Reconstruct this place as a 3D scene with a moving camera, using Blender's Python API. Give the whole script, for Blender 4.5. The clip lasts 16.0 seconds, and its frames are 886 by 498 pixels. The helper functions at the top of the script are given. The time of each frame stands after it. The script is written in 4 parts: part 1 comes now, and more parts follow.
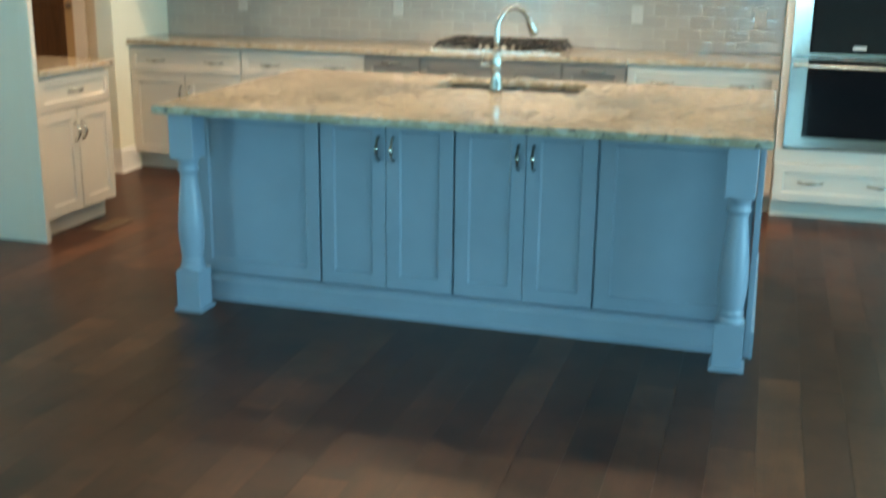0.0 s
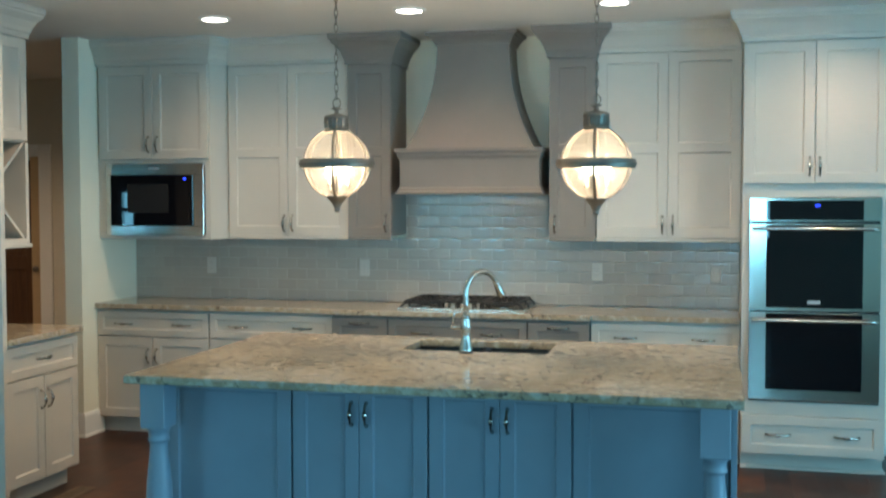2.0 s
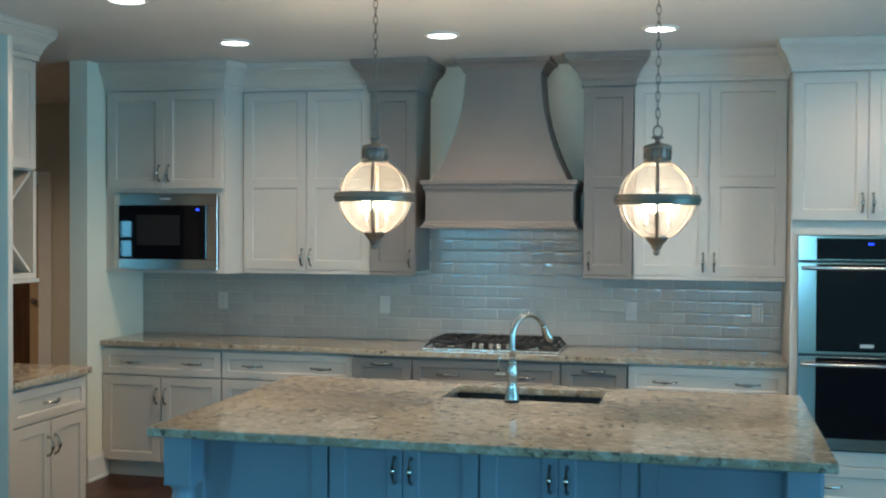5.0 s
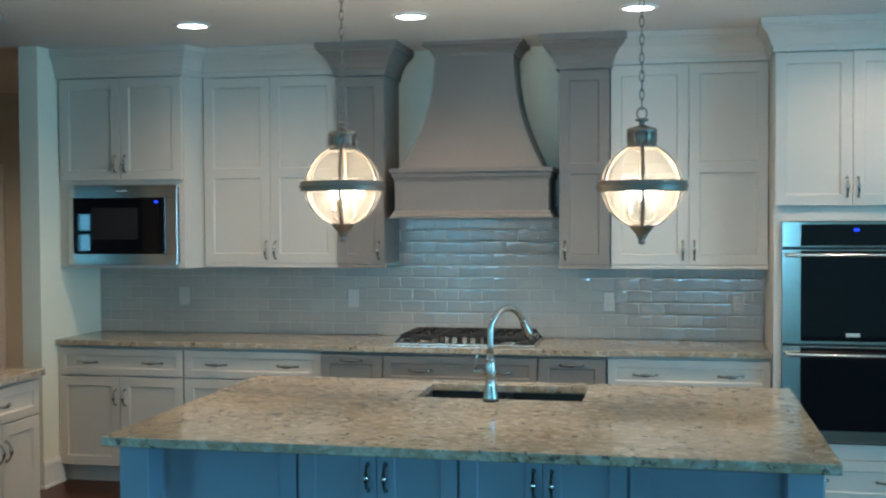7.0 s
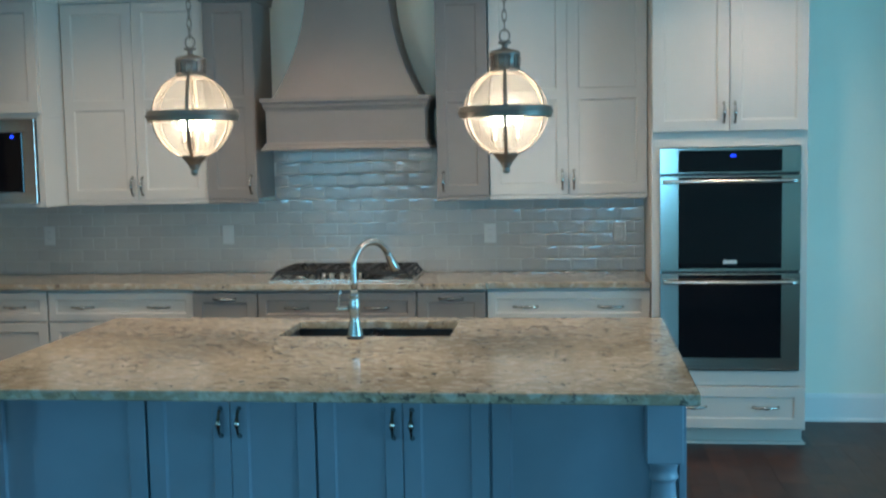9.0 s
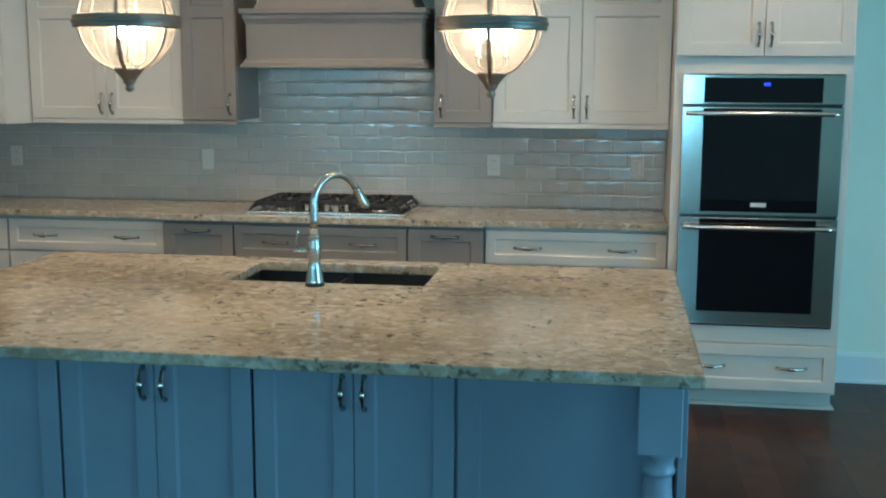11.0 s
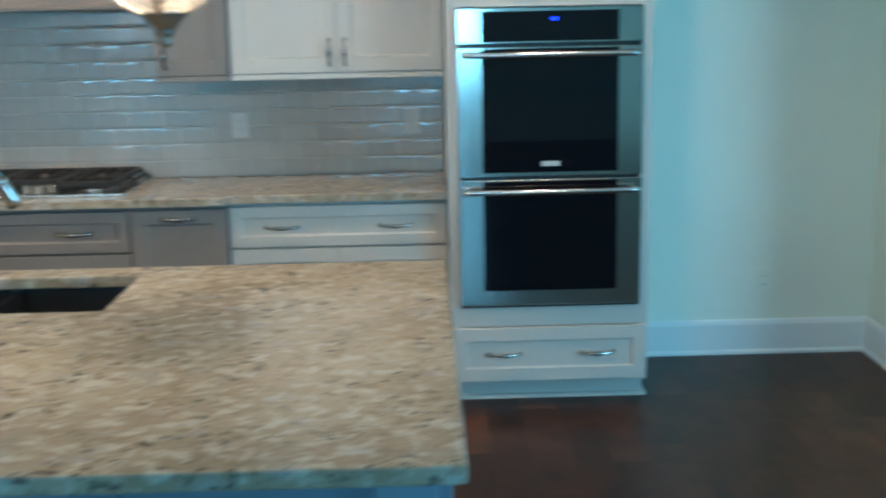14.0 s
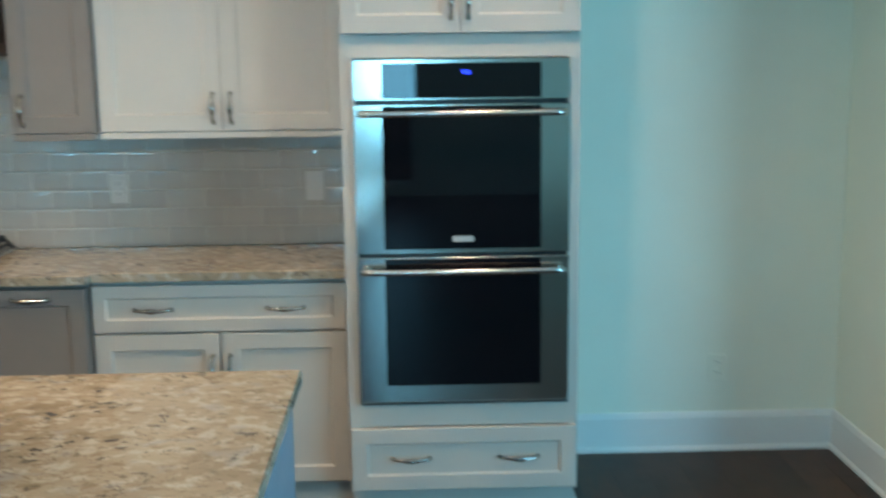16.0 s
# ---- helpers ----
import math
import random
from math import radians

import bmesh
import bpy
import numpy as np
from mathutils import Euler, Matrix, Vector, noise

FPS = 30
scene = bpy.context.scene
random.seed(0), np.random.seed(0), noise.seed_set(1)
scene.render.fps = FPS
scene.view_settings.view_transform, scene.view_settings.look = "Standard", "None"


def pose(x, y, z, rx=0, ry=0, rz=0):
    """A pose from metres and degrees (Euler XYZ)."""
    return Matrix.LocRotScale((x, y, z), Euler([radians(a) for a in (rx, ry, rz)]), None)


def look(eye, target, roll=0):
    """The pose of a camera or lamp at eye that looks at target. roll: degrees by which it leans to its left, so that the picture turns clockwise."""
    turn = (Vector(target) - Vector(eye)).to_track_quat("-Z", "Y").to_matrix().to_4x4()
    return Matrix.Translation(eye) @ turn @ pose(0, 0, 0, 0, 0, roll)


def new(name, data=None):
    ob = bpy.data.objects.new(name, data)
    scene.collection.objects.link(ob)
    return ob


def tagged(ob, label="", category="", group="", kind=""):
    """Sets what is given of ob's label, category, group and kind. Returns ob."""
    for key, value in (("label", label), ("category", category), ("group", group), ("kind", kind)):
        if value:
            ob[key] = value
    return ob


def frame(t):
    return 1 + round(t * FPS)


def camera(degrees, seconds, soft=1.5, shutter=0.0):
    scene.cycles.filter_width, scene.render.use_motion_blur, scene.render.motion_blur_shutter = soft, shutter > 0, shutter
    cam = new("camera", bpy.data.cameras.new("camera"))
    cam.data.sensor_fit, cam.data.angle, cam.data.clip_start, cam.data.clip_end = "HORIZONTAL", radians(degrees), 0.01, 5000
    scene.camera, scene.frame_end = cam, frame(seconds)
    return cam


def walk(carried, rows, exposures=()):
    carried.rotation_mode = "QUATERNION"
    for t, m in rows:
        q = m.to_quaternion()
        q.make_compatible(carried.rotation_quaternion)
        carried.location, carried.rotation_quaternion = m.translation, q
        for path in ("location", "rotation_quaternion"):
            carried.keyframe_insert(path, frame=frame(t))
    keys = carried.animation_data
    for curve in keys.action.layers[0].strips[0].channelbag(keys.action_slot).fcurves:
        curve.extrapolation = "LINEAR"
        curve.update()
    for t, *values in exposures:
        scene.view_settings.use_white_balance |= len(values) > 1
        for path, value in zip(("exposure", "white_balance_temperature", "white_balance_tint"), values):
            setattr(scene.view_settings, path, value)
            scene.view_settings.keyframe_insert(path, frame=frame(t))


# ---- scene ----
cam = camera(43.7, 16.0, 2.1, 0.8)
PATH = [
    (0, (-0.026, -4.096, 1.576), (-0.564, -2.244, 1.047), 0.7),
    (0.5, (-0.028, -4.093, 1.625), (-0.543, -2.201, 1.226), 0.2),
    (1, (-0.039, -4.115, 1.633), (-0.545, -2.196, 1.387), 0.2),
    (1.5, (-0.055, -4.122, 1.643), (-0.528, -2.186, 1.478), 0.1),
    (2, (-0.076, -4.139, 1.655), (-0.563, -2.202, 1.564), -0.1),
    (2.5, (-0.096, -4.145, 1.657), (-0.586, -2.206, 1.617), 0.2),
    (3, (-0.114, -4.155, 1.659), (-0.589, -2.212, 1.64), -0.0),
    (3.5, (-0.141, -4.141, 1.669), (-0.609, -2.196, 1.647), 0.4),
    (6, (-0.535, -3.645, 1.698), (-0.99, -1.698, 1.65), 0.2),
    (6.5, (-0.509, -3.607, 1.695), (-0.933, -1.653, 1.648), 0.5),
    (7, (-0.51, -3.591, 1.695), (-0.913, -1.633, 1.636), -0.3),
    (7.5, (-0.504, -3.578, 1.684), (-0.842, -1.608, 1.616), -0.2),
    (8, (-0.512, -3.558, 1.677), (-0.813, -1.584, 1.56), -0.8),
    (8.5, (-0.48, -3.503, 1.675), (-0.696, -1.519, 1.552), -1.8),
    (9, (-0.351, -3.37, 1.675), (-0.594, -1.393, 1.495), -1.1),
    (11.5, (-0.219, -2.533, 1.643), (-0.527, -0.583, 1.322), 0.3),
    (12, (-0.265, -2.341, 1.634), (-0.57, -0.392, 1.308), 0.6),
    (12.5, (-0.377, -2.187, 1.642), (-0.648, -0.229, 1.339), -0.5),
    (13, (-0.365, -2.038, 1.642), (-0.539, -0.078, 1.285), -0.7),
    (13.5, (-0.194, -1.857, 1.645), (-0.284, 0.106, 1.271), -0.6),
    (14, (-0.042, -1.704, 1.645), (-0.014, 0.252, 1.225), -1.2),
    (14.5, (0.055, -1.468, 1.667), (0.272, 0.487, 1.305), 0.9),
    (15, (0.126, -1.321, 1.671), (0.438, 0.617, 1.29), 0.2),
    (15.5, (0.169, -1.152, 1.641), (0.411, 0.797, 1.265), -1.1),
    (16, (0.287, -1.071, 1.655), (0.342, 0.899, 1.316), -0.7),
]
walk(cam, [(t, look(eye, target, roll)) for t, eye, target, roll in PATH],
     [(0, 0.84, 7170, 12), (0.5, 0.84, 7210, 11), (1.0, 0.58, 6890, 10), (1.5, 0.27, 6470, 9), (2.5, 0.02, 6040, 9), (3.7, -0.08, 5810, 9),
      (6.5, -0.08, 5720, 9), (9.0, -0.16, 5670, 10), (11.5, -0.10, 6090, 9), (12.5, -0.10, 5860, 8), (14.0, -0.03, 5490, 9), (15.0, 0.04, 5900, 12), (16.0, -0.04, 6090, 12)])

# ---- world, daylight, lamps ----
world = bpy.data.worlds.new("world")
scene.world = world
world.use_nodes = True
wn = world.node_tree
sky = wn.nodes.new("ShaderNodeTexSky")
sky.sky_type = "NISHITA"
sky.sun_disc = False
sky.sun_elevation, sky.sun_rotation = radians(38), radians(120)
wn.links.new(sky.outputs[0], wn.nodes["Background"].inputs[0])
wn.nodes["Background"].inputs[1].default_value = 0.12

DAY = (0.25, 0.73, 1.0)
WARM = (1.0, 0.69, 0.43)


def area_lamp(name, m, w, h, watts, colour, spread=180):
    d = bpy.data.lights.new(name, "AREA")
    d.shape, d.size, d.size_y, d.energy, d.color = "RECTANGLE", w, h, watts, colour
    d.spread = radians(spread)
    ob = new(name, d)
    ob.matrix_world = m
    return ob


def downlight_lamp(x, y, watts):
    d = bpy.data.lights.new("downlight_lamp", "SPOT")
    d.energy, d.color, d.spot_size, d.spot_blend, d.shadow_soft_size = watts, WARM, radians(152), 1.0, 0.06
    ob = new("downlight_lamp", d)
    ob.location = (x, y, CEIL - 0.03)


def globe_lamp(x, y, z, watts):
    d = bpy.data.lights.new("globe_lamp", "POINT")
    d.energy, d.color, d.shadow_soft_size = watts, (1.0, 0.74, 0.46), 0.035
    ob = new("globe_lamp", d)
    ob.location = (x, y, z)


CEIL = 2.765
DOWNLIGHTS = ((-3.11, 0.934), (-3.11, 2.17), (-1.865, 2.17), (-0.67, 2.2), (0.577, 2.17))
PENDANTS = ((-1.847, 0.84), (-0.62, 0.84))
for lx, ly in DOWNLIGHTS:
    downlight_lamp(lx, ly, 54 if lx < -1 else (48 if lx > 0 else 40))
for lx, ly in PENDANTS:
    globe_lamp(lx, ly, 1.80, 27)
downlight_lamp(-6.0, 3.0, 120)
# daylight in the window openings
WINDOWS_BACK = ((-4.3, -3.45, 0.1, 2.3), (-0.65, 0.35, 0.12, 2.05))
for (wx0, wx1, wz0, wz1), watts in zip(WINDOWS_BACK, (50, 60)):
    wm, wlow = (wx0 + wx1) / 2, wz0 + (wz1 - wz0) * 0.5
    wz = (wlow + wz1) / 2
    area_lamp("window_daylight", look((wm, -7.02, wz), (wm, 0, wz - 0.3)), wx1 - wx0, wz1 - wlow, watts, DAY)
area_lamp("window_daylight", look((5.42, -1.5, 1.15), (0, -1.0, 1.0)), 3.0, 2.1, 235, DAY)
area_lamp("window_daylight", look((-7.51, -3.115, 1.52), (-7.51, 2, 1.52)), 0.28, 0.56, 8, DAY)


# ---- materials ----
def material(name):
    mat = bpy.data.materials.new(name)
    mat.use_nodes = True
    nt = mat.node_tree
    return mat, nt, nt.nodes["Principled BSDF"]


def node(nt, kind, **values):
    n = nt.nodes.new("ShaderNode" + kind)
    for k, v in values.items():
        n.inputs[k.replace("_", " ")].default_value = v
    return n


def ramp(nt, src, stops):
    r = nt.nodes.new("ShaderNodeValToRGB")
    els = r.color_ramp.elements
    while len(els) < len(stops):
        els.new(0.5)
    for e, (p, c) in zip(els, stops):
        e.position, e.color = p, (*c, 1) if len(c) == 3 else c
    nt.links.new(src, r.inputs[0])
    return r.outputs[0]


def mixed(nt, fac, a, b, blend="MIX"):
    m = nt.nodes.new("ShaderNodeMix")
    m.data_type, m.blend_type = "RGBA", blend
    for sock, v in ((m.inputs[0], fac), (m.inputs[6], a), (m.inputs[7], b)):
        if isinstance(v, (int, float)):
            sock.default_value = v
        elif isinstance(v, tuple):
            sock.default_value = (*v, 1)
        else:
            nt.links.new(v, sock)
    return m.outputs[2]


def coords(nt, scale=(1, 1, 1)):
    c = nt.nodes.new("ShaderNodeTexCoord")
    mp = nt.nodes.new("ShaderNodeMapping")
    mp.inputs["Scale"].default_value = scale
    nt.links.new(c.outputs["Object"], mp.inputs[0])
    return mp.outputs[0]


def noise_tex(nt, vec, scale, detail=4, rough=0.55):
    n = node(nt, "TexNoise", Scale=scale, Detail=detail, Roughness=rough)
    nt.links.new(vec, n.inputs["Vector"])
    return n.outputs[0]


def bumped(nt, bsdf, height, strength=0.2, distance=0.002):
    b = nt.nodes.new("ShaderNodeBump")
    b.inputs["Strength"].default_value, b.inputs["Distance"].default_value = strength, distance
    nt.links.new(height, b.inputs["Height"])
    nt.links.new(b.outputs[0], bsdf.inputs["Normal"])


def paint(name, colour, rough=0.4, grain=0.15, wear=0.06, fine=60.0):
    """Painted surface: slight cloudiness, brush or roller relief."""
    mat, nt, bsdf = material(name)
    v = coords(nt)
    big = noise_tex(nt, v, 1.7, 5)
    dark = tuple(c * (1 - wear * 2) for c in colour)
    light = tuple(min(1, c * (1 + wear)) for c in colour)
    nt.links.new(ramp(nt, big, ((0.3, dark), (0.7, light))), bsdf.inputs["Base Color"])
    small = noise_tex(nt, v, fine, 3)
    rr = nt.nodes.new("ShaderNodeMapRange")
    rr.inputs[3].default_value, rr.inputs[4].default_value = rough - 0.07, rough + 0.1
    nt.links.new(noise_tex(nt, v, 9, 4), rr.inputs[0])
    nt.links.new(rr.outputs[0], bsdf.inputs["Roughness"])
    bumped(nt, bsdf, small, grain, 0.0012)
    return mat


def metal(name, colour, rough, stretch=(1, 1, 1), streak=0.06):
    mat, nt, bsdf = material(name)
    bsdf.inputs["Metallic"].default_value = 1.0
    v = coords(nt, stretch)
    n = noise_tex(nt, v, 9, 4)
    nt.links.new(ramp(nt, n, ((0.3, tuple(c * 0.985 for c in colour)), (0.7, colour))), bsdf.inputs["Base Color"])
    rr = nt.nodes.new("ShaderNodeMapRange")
    rr.inputs[3].default_value, rr.inputs[4].default_value = max(0.03, rough - streak / 2), rough + streak
    nt.links.new(n, rr.inputs[0])
    nt.links.new(rr.outputs[0], bsdf.inputs["Roughness"])
    return mat


WHITE_CAB = paint("white_cabinet_paint", (0.555, 0.52, 0.46), 0.34, 0.08, 0.025)
GREY_CAB = paint("taupe_grey_paint", (0.215, 0.190, 0.168), 0.5, 0.08, 0.05)
# island: blue-grey base, with part of the cool daylight's blue put into the colour
ISLAND_PAINT = paint("island_paint_daylight_blue", (0.238, 0.300, 0.378), 0.36, 0.1, 0.07)
WALL_PAINT = paint("wall_paint", (0.83, 0.83, 0.70), 0.62, 0.25, 0.02, 110)
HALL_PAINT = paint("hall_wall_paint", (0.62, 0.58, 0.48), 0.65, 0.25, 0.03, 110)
CEILING_PAINT = paint("ceiling_paint", (0.72, 0.72, 0.70), 0.75, 0.35, 0.02, 120)
TRIM_PAINT = paint("trim_paint", (0.80, 0.80, 0.77), 0.33, 0.06, 0.02)
GROUT = paint("grout", (0.56, 0.53, 0.485), 0.85, 0.4, 0.08, 200)
PLASTIC = paint("white_plastic", (0.51, 0.50, 0.465), 0.35, 0.02, 0.01)
MESH_DARK = paint("dark_mesh", (0.020, 0.020, 0.021), 0.6, 0.03, 0.1)
MESH_DARK.node_tree.nodes["Principled BSDF"].inputs["Specular IOR Level"].default_value = 0.15
BLACK_PLASTIC = paint("black_plastic", (0.012, 0.012, 0.014), 0.3, 0.03, 0.1)
CAST_IRON = paint("cast_iron", (0.02, 0.019, 0.018), 0.55, 0.5, 0.2, 220)
SINK_MAT = paint("black_composite_sink", (0.012, 0.012, 0.014), 0.38, 0.2, 0.15, 240)
# grille backing: tone a little below the trim stands in for shade between slats
GRILLE_SHADE = paint("grille_backing_shade", (0.72, 0.72, 0.70), 0.8, 0.1, 0.1)
STEEL = metal("brushed_steel", (0.56, 0.545, 0.51), 0.16, (3, 1, 1), 0.02)
STEEL_BAR = metal("satin_steel_bar", (0.66, 0.64, 0.60), 0.22, (30, 1, 1))
NICKEL = metal("polished_nickel", (0.52, 0.50, 0.46), 0.12)
FAUCET_METAL = metal("brushed_nickel", (0.43, 0.43, 0.41), 0.2, (1, 1, 6), 0.05)
BRONZE = metal("aged_pewter", (0.245, 0.215, 0.185), 0.42, (1, 1, 1), 0.16)


def black_glass():
    mat, nt, bsdf = material("black_oven_glass")
    bsdf.inputs["Base Color"].default_value = (0.004, 0.004, 0.006, 1)
    bsdf.inputs["Roughness"].default_value = 0.05
    bsdf.inputs["Specular IOR Level"].default_value = 0.3
    n = noise_tex(nt, coords(nt), 3.0, 2)
    rr = nt.nodes.new("ShaderNodeMapRange")
    rr.inputs[3].default_value, rr.inputs[4].default_value = 0.012, 0.035
    nt.links.new(n, rr.inputs[0])
    nt.links.new(rr.outputs[0], bsdf.inputs["Roughness"])
    return mat


def clear_glass():
    mat, nt, bsdf = material("clear_glass")
    bsdf.inputs["Base Color"].default_value = (1, 0.975, 0.92, 1)
    bsdf.inputs["Roughness"].default_value = 0.02
    bsdf.inputs["Transmission Weight"].default_value = 1.0
    bsdf.inputs["IOR"].default_value = 1.12
    bumped(nt, bsdf, noise_tex(nt, coords(nt), 14, 2), 0.15, 0.002)
    # rough refraction share imitates lens glare round the bulbs; the glass itself is clear
    glare_film = nt.nodes.new("ShaderNodeBsdfRefraction")
    glare_film.inputs["Roughness"].default_value, glare_film.inputs["IOR"].default_value = 0.5, 1.5
    glare_mix = nt.nodes.new("ShaderNodeMixShader")
    glare_mix.inputs[0].default_value = 0.07
    nt.links.new(bsdf.outputs[0], glare_mix.inputs[1])
    nt.links.new(glare_film.outputs[0], glare_mix.inputs[2])
    # small translucent share puts the veiling glare of the lit globe into the glass
    glare_haze = nt.nodes.new("ShaderNodeBsdfTranslucent")
    glare_haze.inputs[0].default_value = (1, 0.97, 0.92, 1)
    mix = nt.nodes.new("ShaderNodeMixShader")
    mix.inputs[0].default_value = 0.010
    nt.links.new(glare_mix.outputs[0], mix.inputs[1])
    nt.links.new(glare_haze.outputs[0], mix.inputs[2])
    nt.links.new(mix.outputs[0], nt.nodes["Material Output"].inputs[0])
    return mat


def glowing(name, colour, strength):
    mat, nt, bsdf = material(name)
    bsdf.inputs["Base Color"].default_value = (*colour, 1)
    bsdf.inputs["Emission Color"].default_value = (*colour, 1)
    bsdf.inputs["Emission Strength"].default_value = strength
    return mat


def granite():
    """Cream and tan stone: broad clouds, thumb-sized cream and brown mottling, clusters of dark flecks."""
    mat, nt, bsdf = material("mottled_cream_granite")
    v = coords(nt, (1.0, 1.12, 1.1))
    warp = node(nt, "TexNoise", Scale=9.0, Detail=3.0)
    nt.links.new(v, warp.inputs["Vector"])
    add = nt.nodes.new("ShaderNodeMixRGB")
    add.blend_type, add.inputs[0].default_value = "ADD", 0.07
    nt.links.new(v, add.inputs[1])
    nt.links.new(warp.outputs[1], add.inputs[2])
    vv = add.outputs[0]

    def spots(scale, low, high, most, shift, detail=3, rough=0.55):
        mp = nt.nodes.new("ShaderNodeMapping")
        mp.inputs["Location"].default_value = (shift, shift * 1.7, shift * 0.6)
        nt.links.new(vv, mp.inputs[0])
        return ramp(nt, noise_tex(nt, mp.outputs[0], scale, detail, rough), ((low, (0, 0, 0)), (high, (most, most, most))))

    clouds = ramp(nt, noise_tex(nt, vv, 2.6, 4, 0.6), ((0.34, (0.297, 0.234, 0.158)), (0.5, (0.360, 0.297, 0.211)), (0.66, (0.423, 0.360, 0.266))))
    c = mixed(nt, spots(23, 0.50, 0.62, 0.7, 3.1), clouds, (0.540, 0.495, 0.405))
    c = mixed(nt, spots(19, 0.54, 0.66, 0.68, 7.7), c, (0.248, 0.180, 0.113))
    c = mixed(nt, spots(12, 0.57, 0.68, 0.65, 11.3, 4), c, (0.360, 0.347, 0.320))
    c = mixed(nt, spots(60, 0.56, 0.66, 0.45, 2.2, 2), c, (0.180, 0.131, 0.081))
    both = mixed(nt, 1.0, spots(34, 0.565, 0.63, 0.85, 19.0, 4, 0.6), spots(6, 0.44, 0.58, 1.0, 23.0, 2), "MULTIPLY")
    c = mixed(nt, both, c, (0.065, 0.056, 0.050))
    nt.links.new(c, bsdf.inputs["Base Color"])
    rr = nt.nodes.new("ShaderNodeMapRange")
    rr.inputs[3].default_value, rr.inputs[4].default_value = 0.055, 0.13
    nt.links.new(noise_tex(nt, vv, 60, 3), rr.inputs[0])
    nt.links.new(rr.outputs[0], bsdf.inputs["Roughness"])
    return mat


def tile_glaze(name, rough, gloss, ripple):
    """Pale glazed ceramic; the glaze is softer on the faces and glassy where it pools along the edges."""
    mat, nt, bsdf = material(name)
    info = nt.nodes.new("ShaderNodeObjectInfo")
    col = ramp(nt, info.outputs["Random"], ((0.0, (0.385, 0.360, 0.322)), (0.5, (0.405, 0.378, 0.338)), (1.0, (0.425, 0.396, 0.354))))
    v = coords(nt)
    cloud = ramp(nt, noise_tex(nt, v, 12, 4), ((0.3, (0.93, 0.93, 0.93)), (0.7, (1, 1, 1))))
    nt.links.new(mixed(nt, 1.0, col, cloud, "MULTIPLY"), bsdf.inputs["Base Color"])
    bsdf.inputs["Roughness"].default_value = rough
    bsdf.inputs["Specular IOR Level"].default_value = gloss
    bumped(nt, bsdf, noise_tex(nt, v, 30, 2), 0.4, ripple)
    return mat


def plank_wood(name, island):
    """Dark stained hardwood, hand-scraped; each plank its own tone."""
    mat, nt, bsdf = material(name)
    if island:
        rnd = nt.nodes.new("ShaderNodeNewGeometry").outputs["Random Per Island"]
    else:
        rnd = nt.nodes.new("ShaderNodeObjectInfo").outputs["Random"]
    tone = ramp(nt, rnd, ((0.0, (0.038, 0.0150, 0.0080)), (0.45, (0.049, 0.0193, 0.0101)), (0.8, (0.063, 0.0250, 0.0128)), (1.0, (0.092, 0.037, 0.0185))))
    c = nt.nodes.new("ShaderNodeTexCoord")
    off = nt.nodes.new("ShaderNodeVectorMath")
    off.operation = "MULTIPLY_ADD"
    comb = nt.nodes.new("ShaderNodeCombineXYZ")
    nt.links.new(rnd, comb.inputs[0])
    nt.links.new(rnd, comb.inputs[1])
    nt.links.new(comb.outputs[0], off.inputs[0])
    off.inputs[1].default_value = (17, 31, 0)
    nt.links.new(c.outputs["Object"], off.inputs[2])
    mp = nt.nodes.new("ShaderNodeMapping")
    mp.inputs["Scale"].default_value = (9, 1.1, 1)
    nt.links.new(off.outputs[0], mp.inputs[0])
    grain = noise_tex(nt, mp.outputs[0], 3.0, 8, 0.65)
    gcol = ramp(nt, grain, ((0.30, (0.72, 0.7, 0.68)), (0.52, (1, 1, 1)), (0.74, (1.32, 1.25, 1.18))))
    blot = ramp(nt, noise_tex(nt, off.outputs[0], 4.5, 4), ((0.28, (0.5, 0.5, 0.5)), (0.72, (1.5, 1.38, 1.25))))
    c1 = mixed(nt, 1.0, tone, gcol, "MULTIPLY")
    c2 = mixed(nt, 1.0, c1, blot, "MULTIPLY")
    nt.links.new(c2, bsdf.inputs["Base Color"])
    rr = nt.nodes.new("ShaderNodeMapRange")
    rr.inputs[3].default_value, rr.inputs[4].default_value = 0.29, 0.43
    nt.links.new(grain, rr.inputs[0])
    nt.links.new(rr.outputs[0], bsdf.inputs["Roughness"])
    bsdf.inputs["Specular IOR Level"].default_value = 0.24
    bumped(nt, bsdf, grain, 0.12, 0.001)
    return mat


def brown_door_wood():
    mat, nt, bsdf = material("brown_stained_door")
    v = coords(nt, (12, 12, 1))
    g = noise_tex(nt, v, 3, 6, 0.6)
    nt.links.new(ramp(nt, g, ((0.3, (0.065, 0.028, 0.011)), (0.7, (0.125, 0.058, 0.022)))), bsdf.inputs["Base Color"])
    bsdf.inputs["Roughness"].default_value = 0.4
    bumped(nt, bsdf, g, 0.2)
    return mat


GLASS_BLACK = black_glass()
GLASS_CLEAR = clear_glass()
GRANITE = granite()
TILE = tile_glaze("glazed_tile", 0.22, 0.5, 0.0006)
TILE_EDGE = tile_glaze("glazed_tile_edge", 0.03, 0.8, 0.0022)
PLANK = plank_wood("dark_plank_wood", False)
PLANK_FAR = plank_wood("dark_plank_wood_far", True)
DOOR_WOOD = brown_door_wood()
BULB = glowing("lit_bulb", (1.0, 0.84, 0.60), 110.0)
LED_DISC = glowing("lit_downlight_lens", (1.0, 0.90, 0.74), 14.0)
BLUE_DIGITS = glowing("blue_display", (0.02, 0.05, 1.0), 3.5)
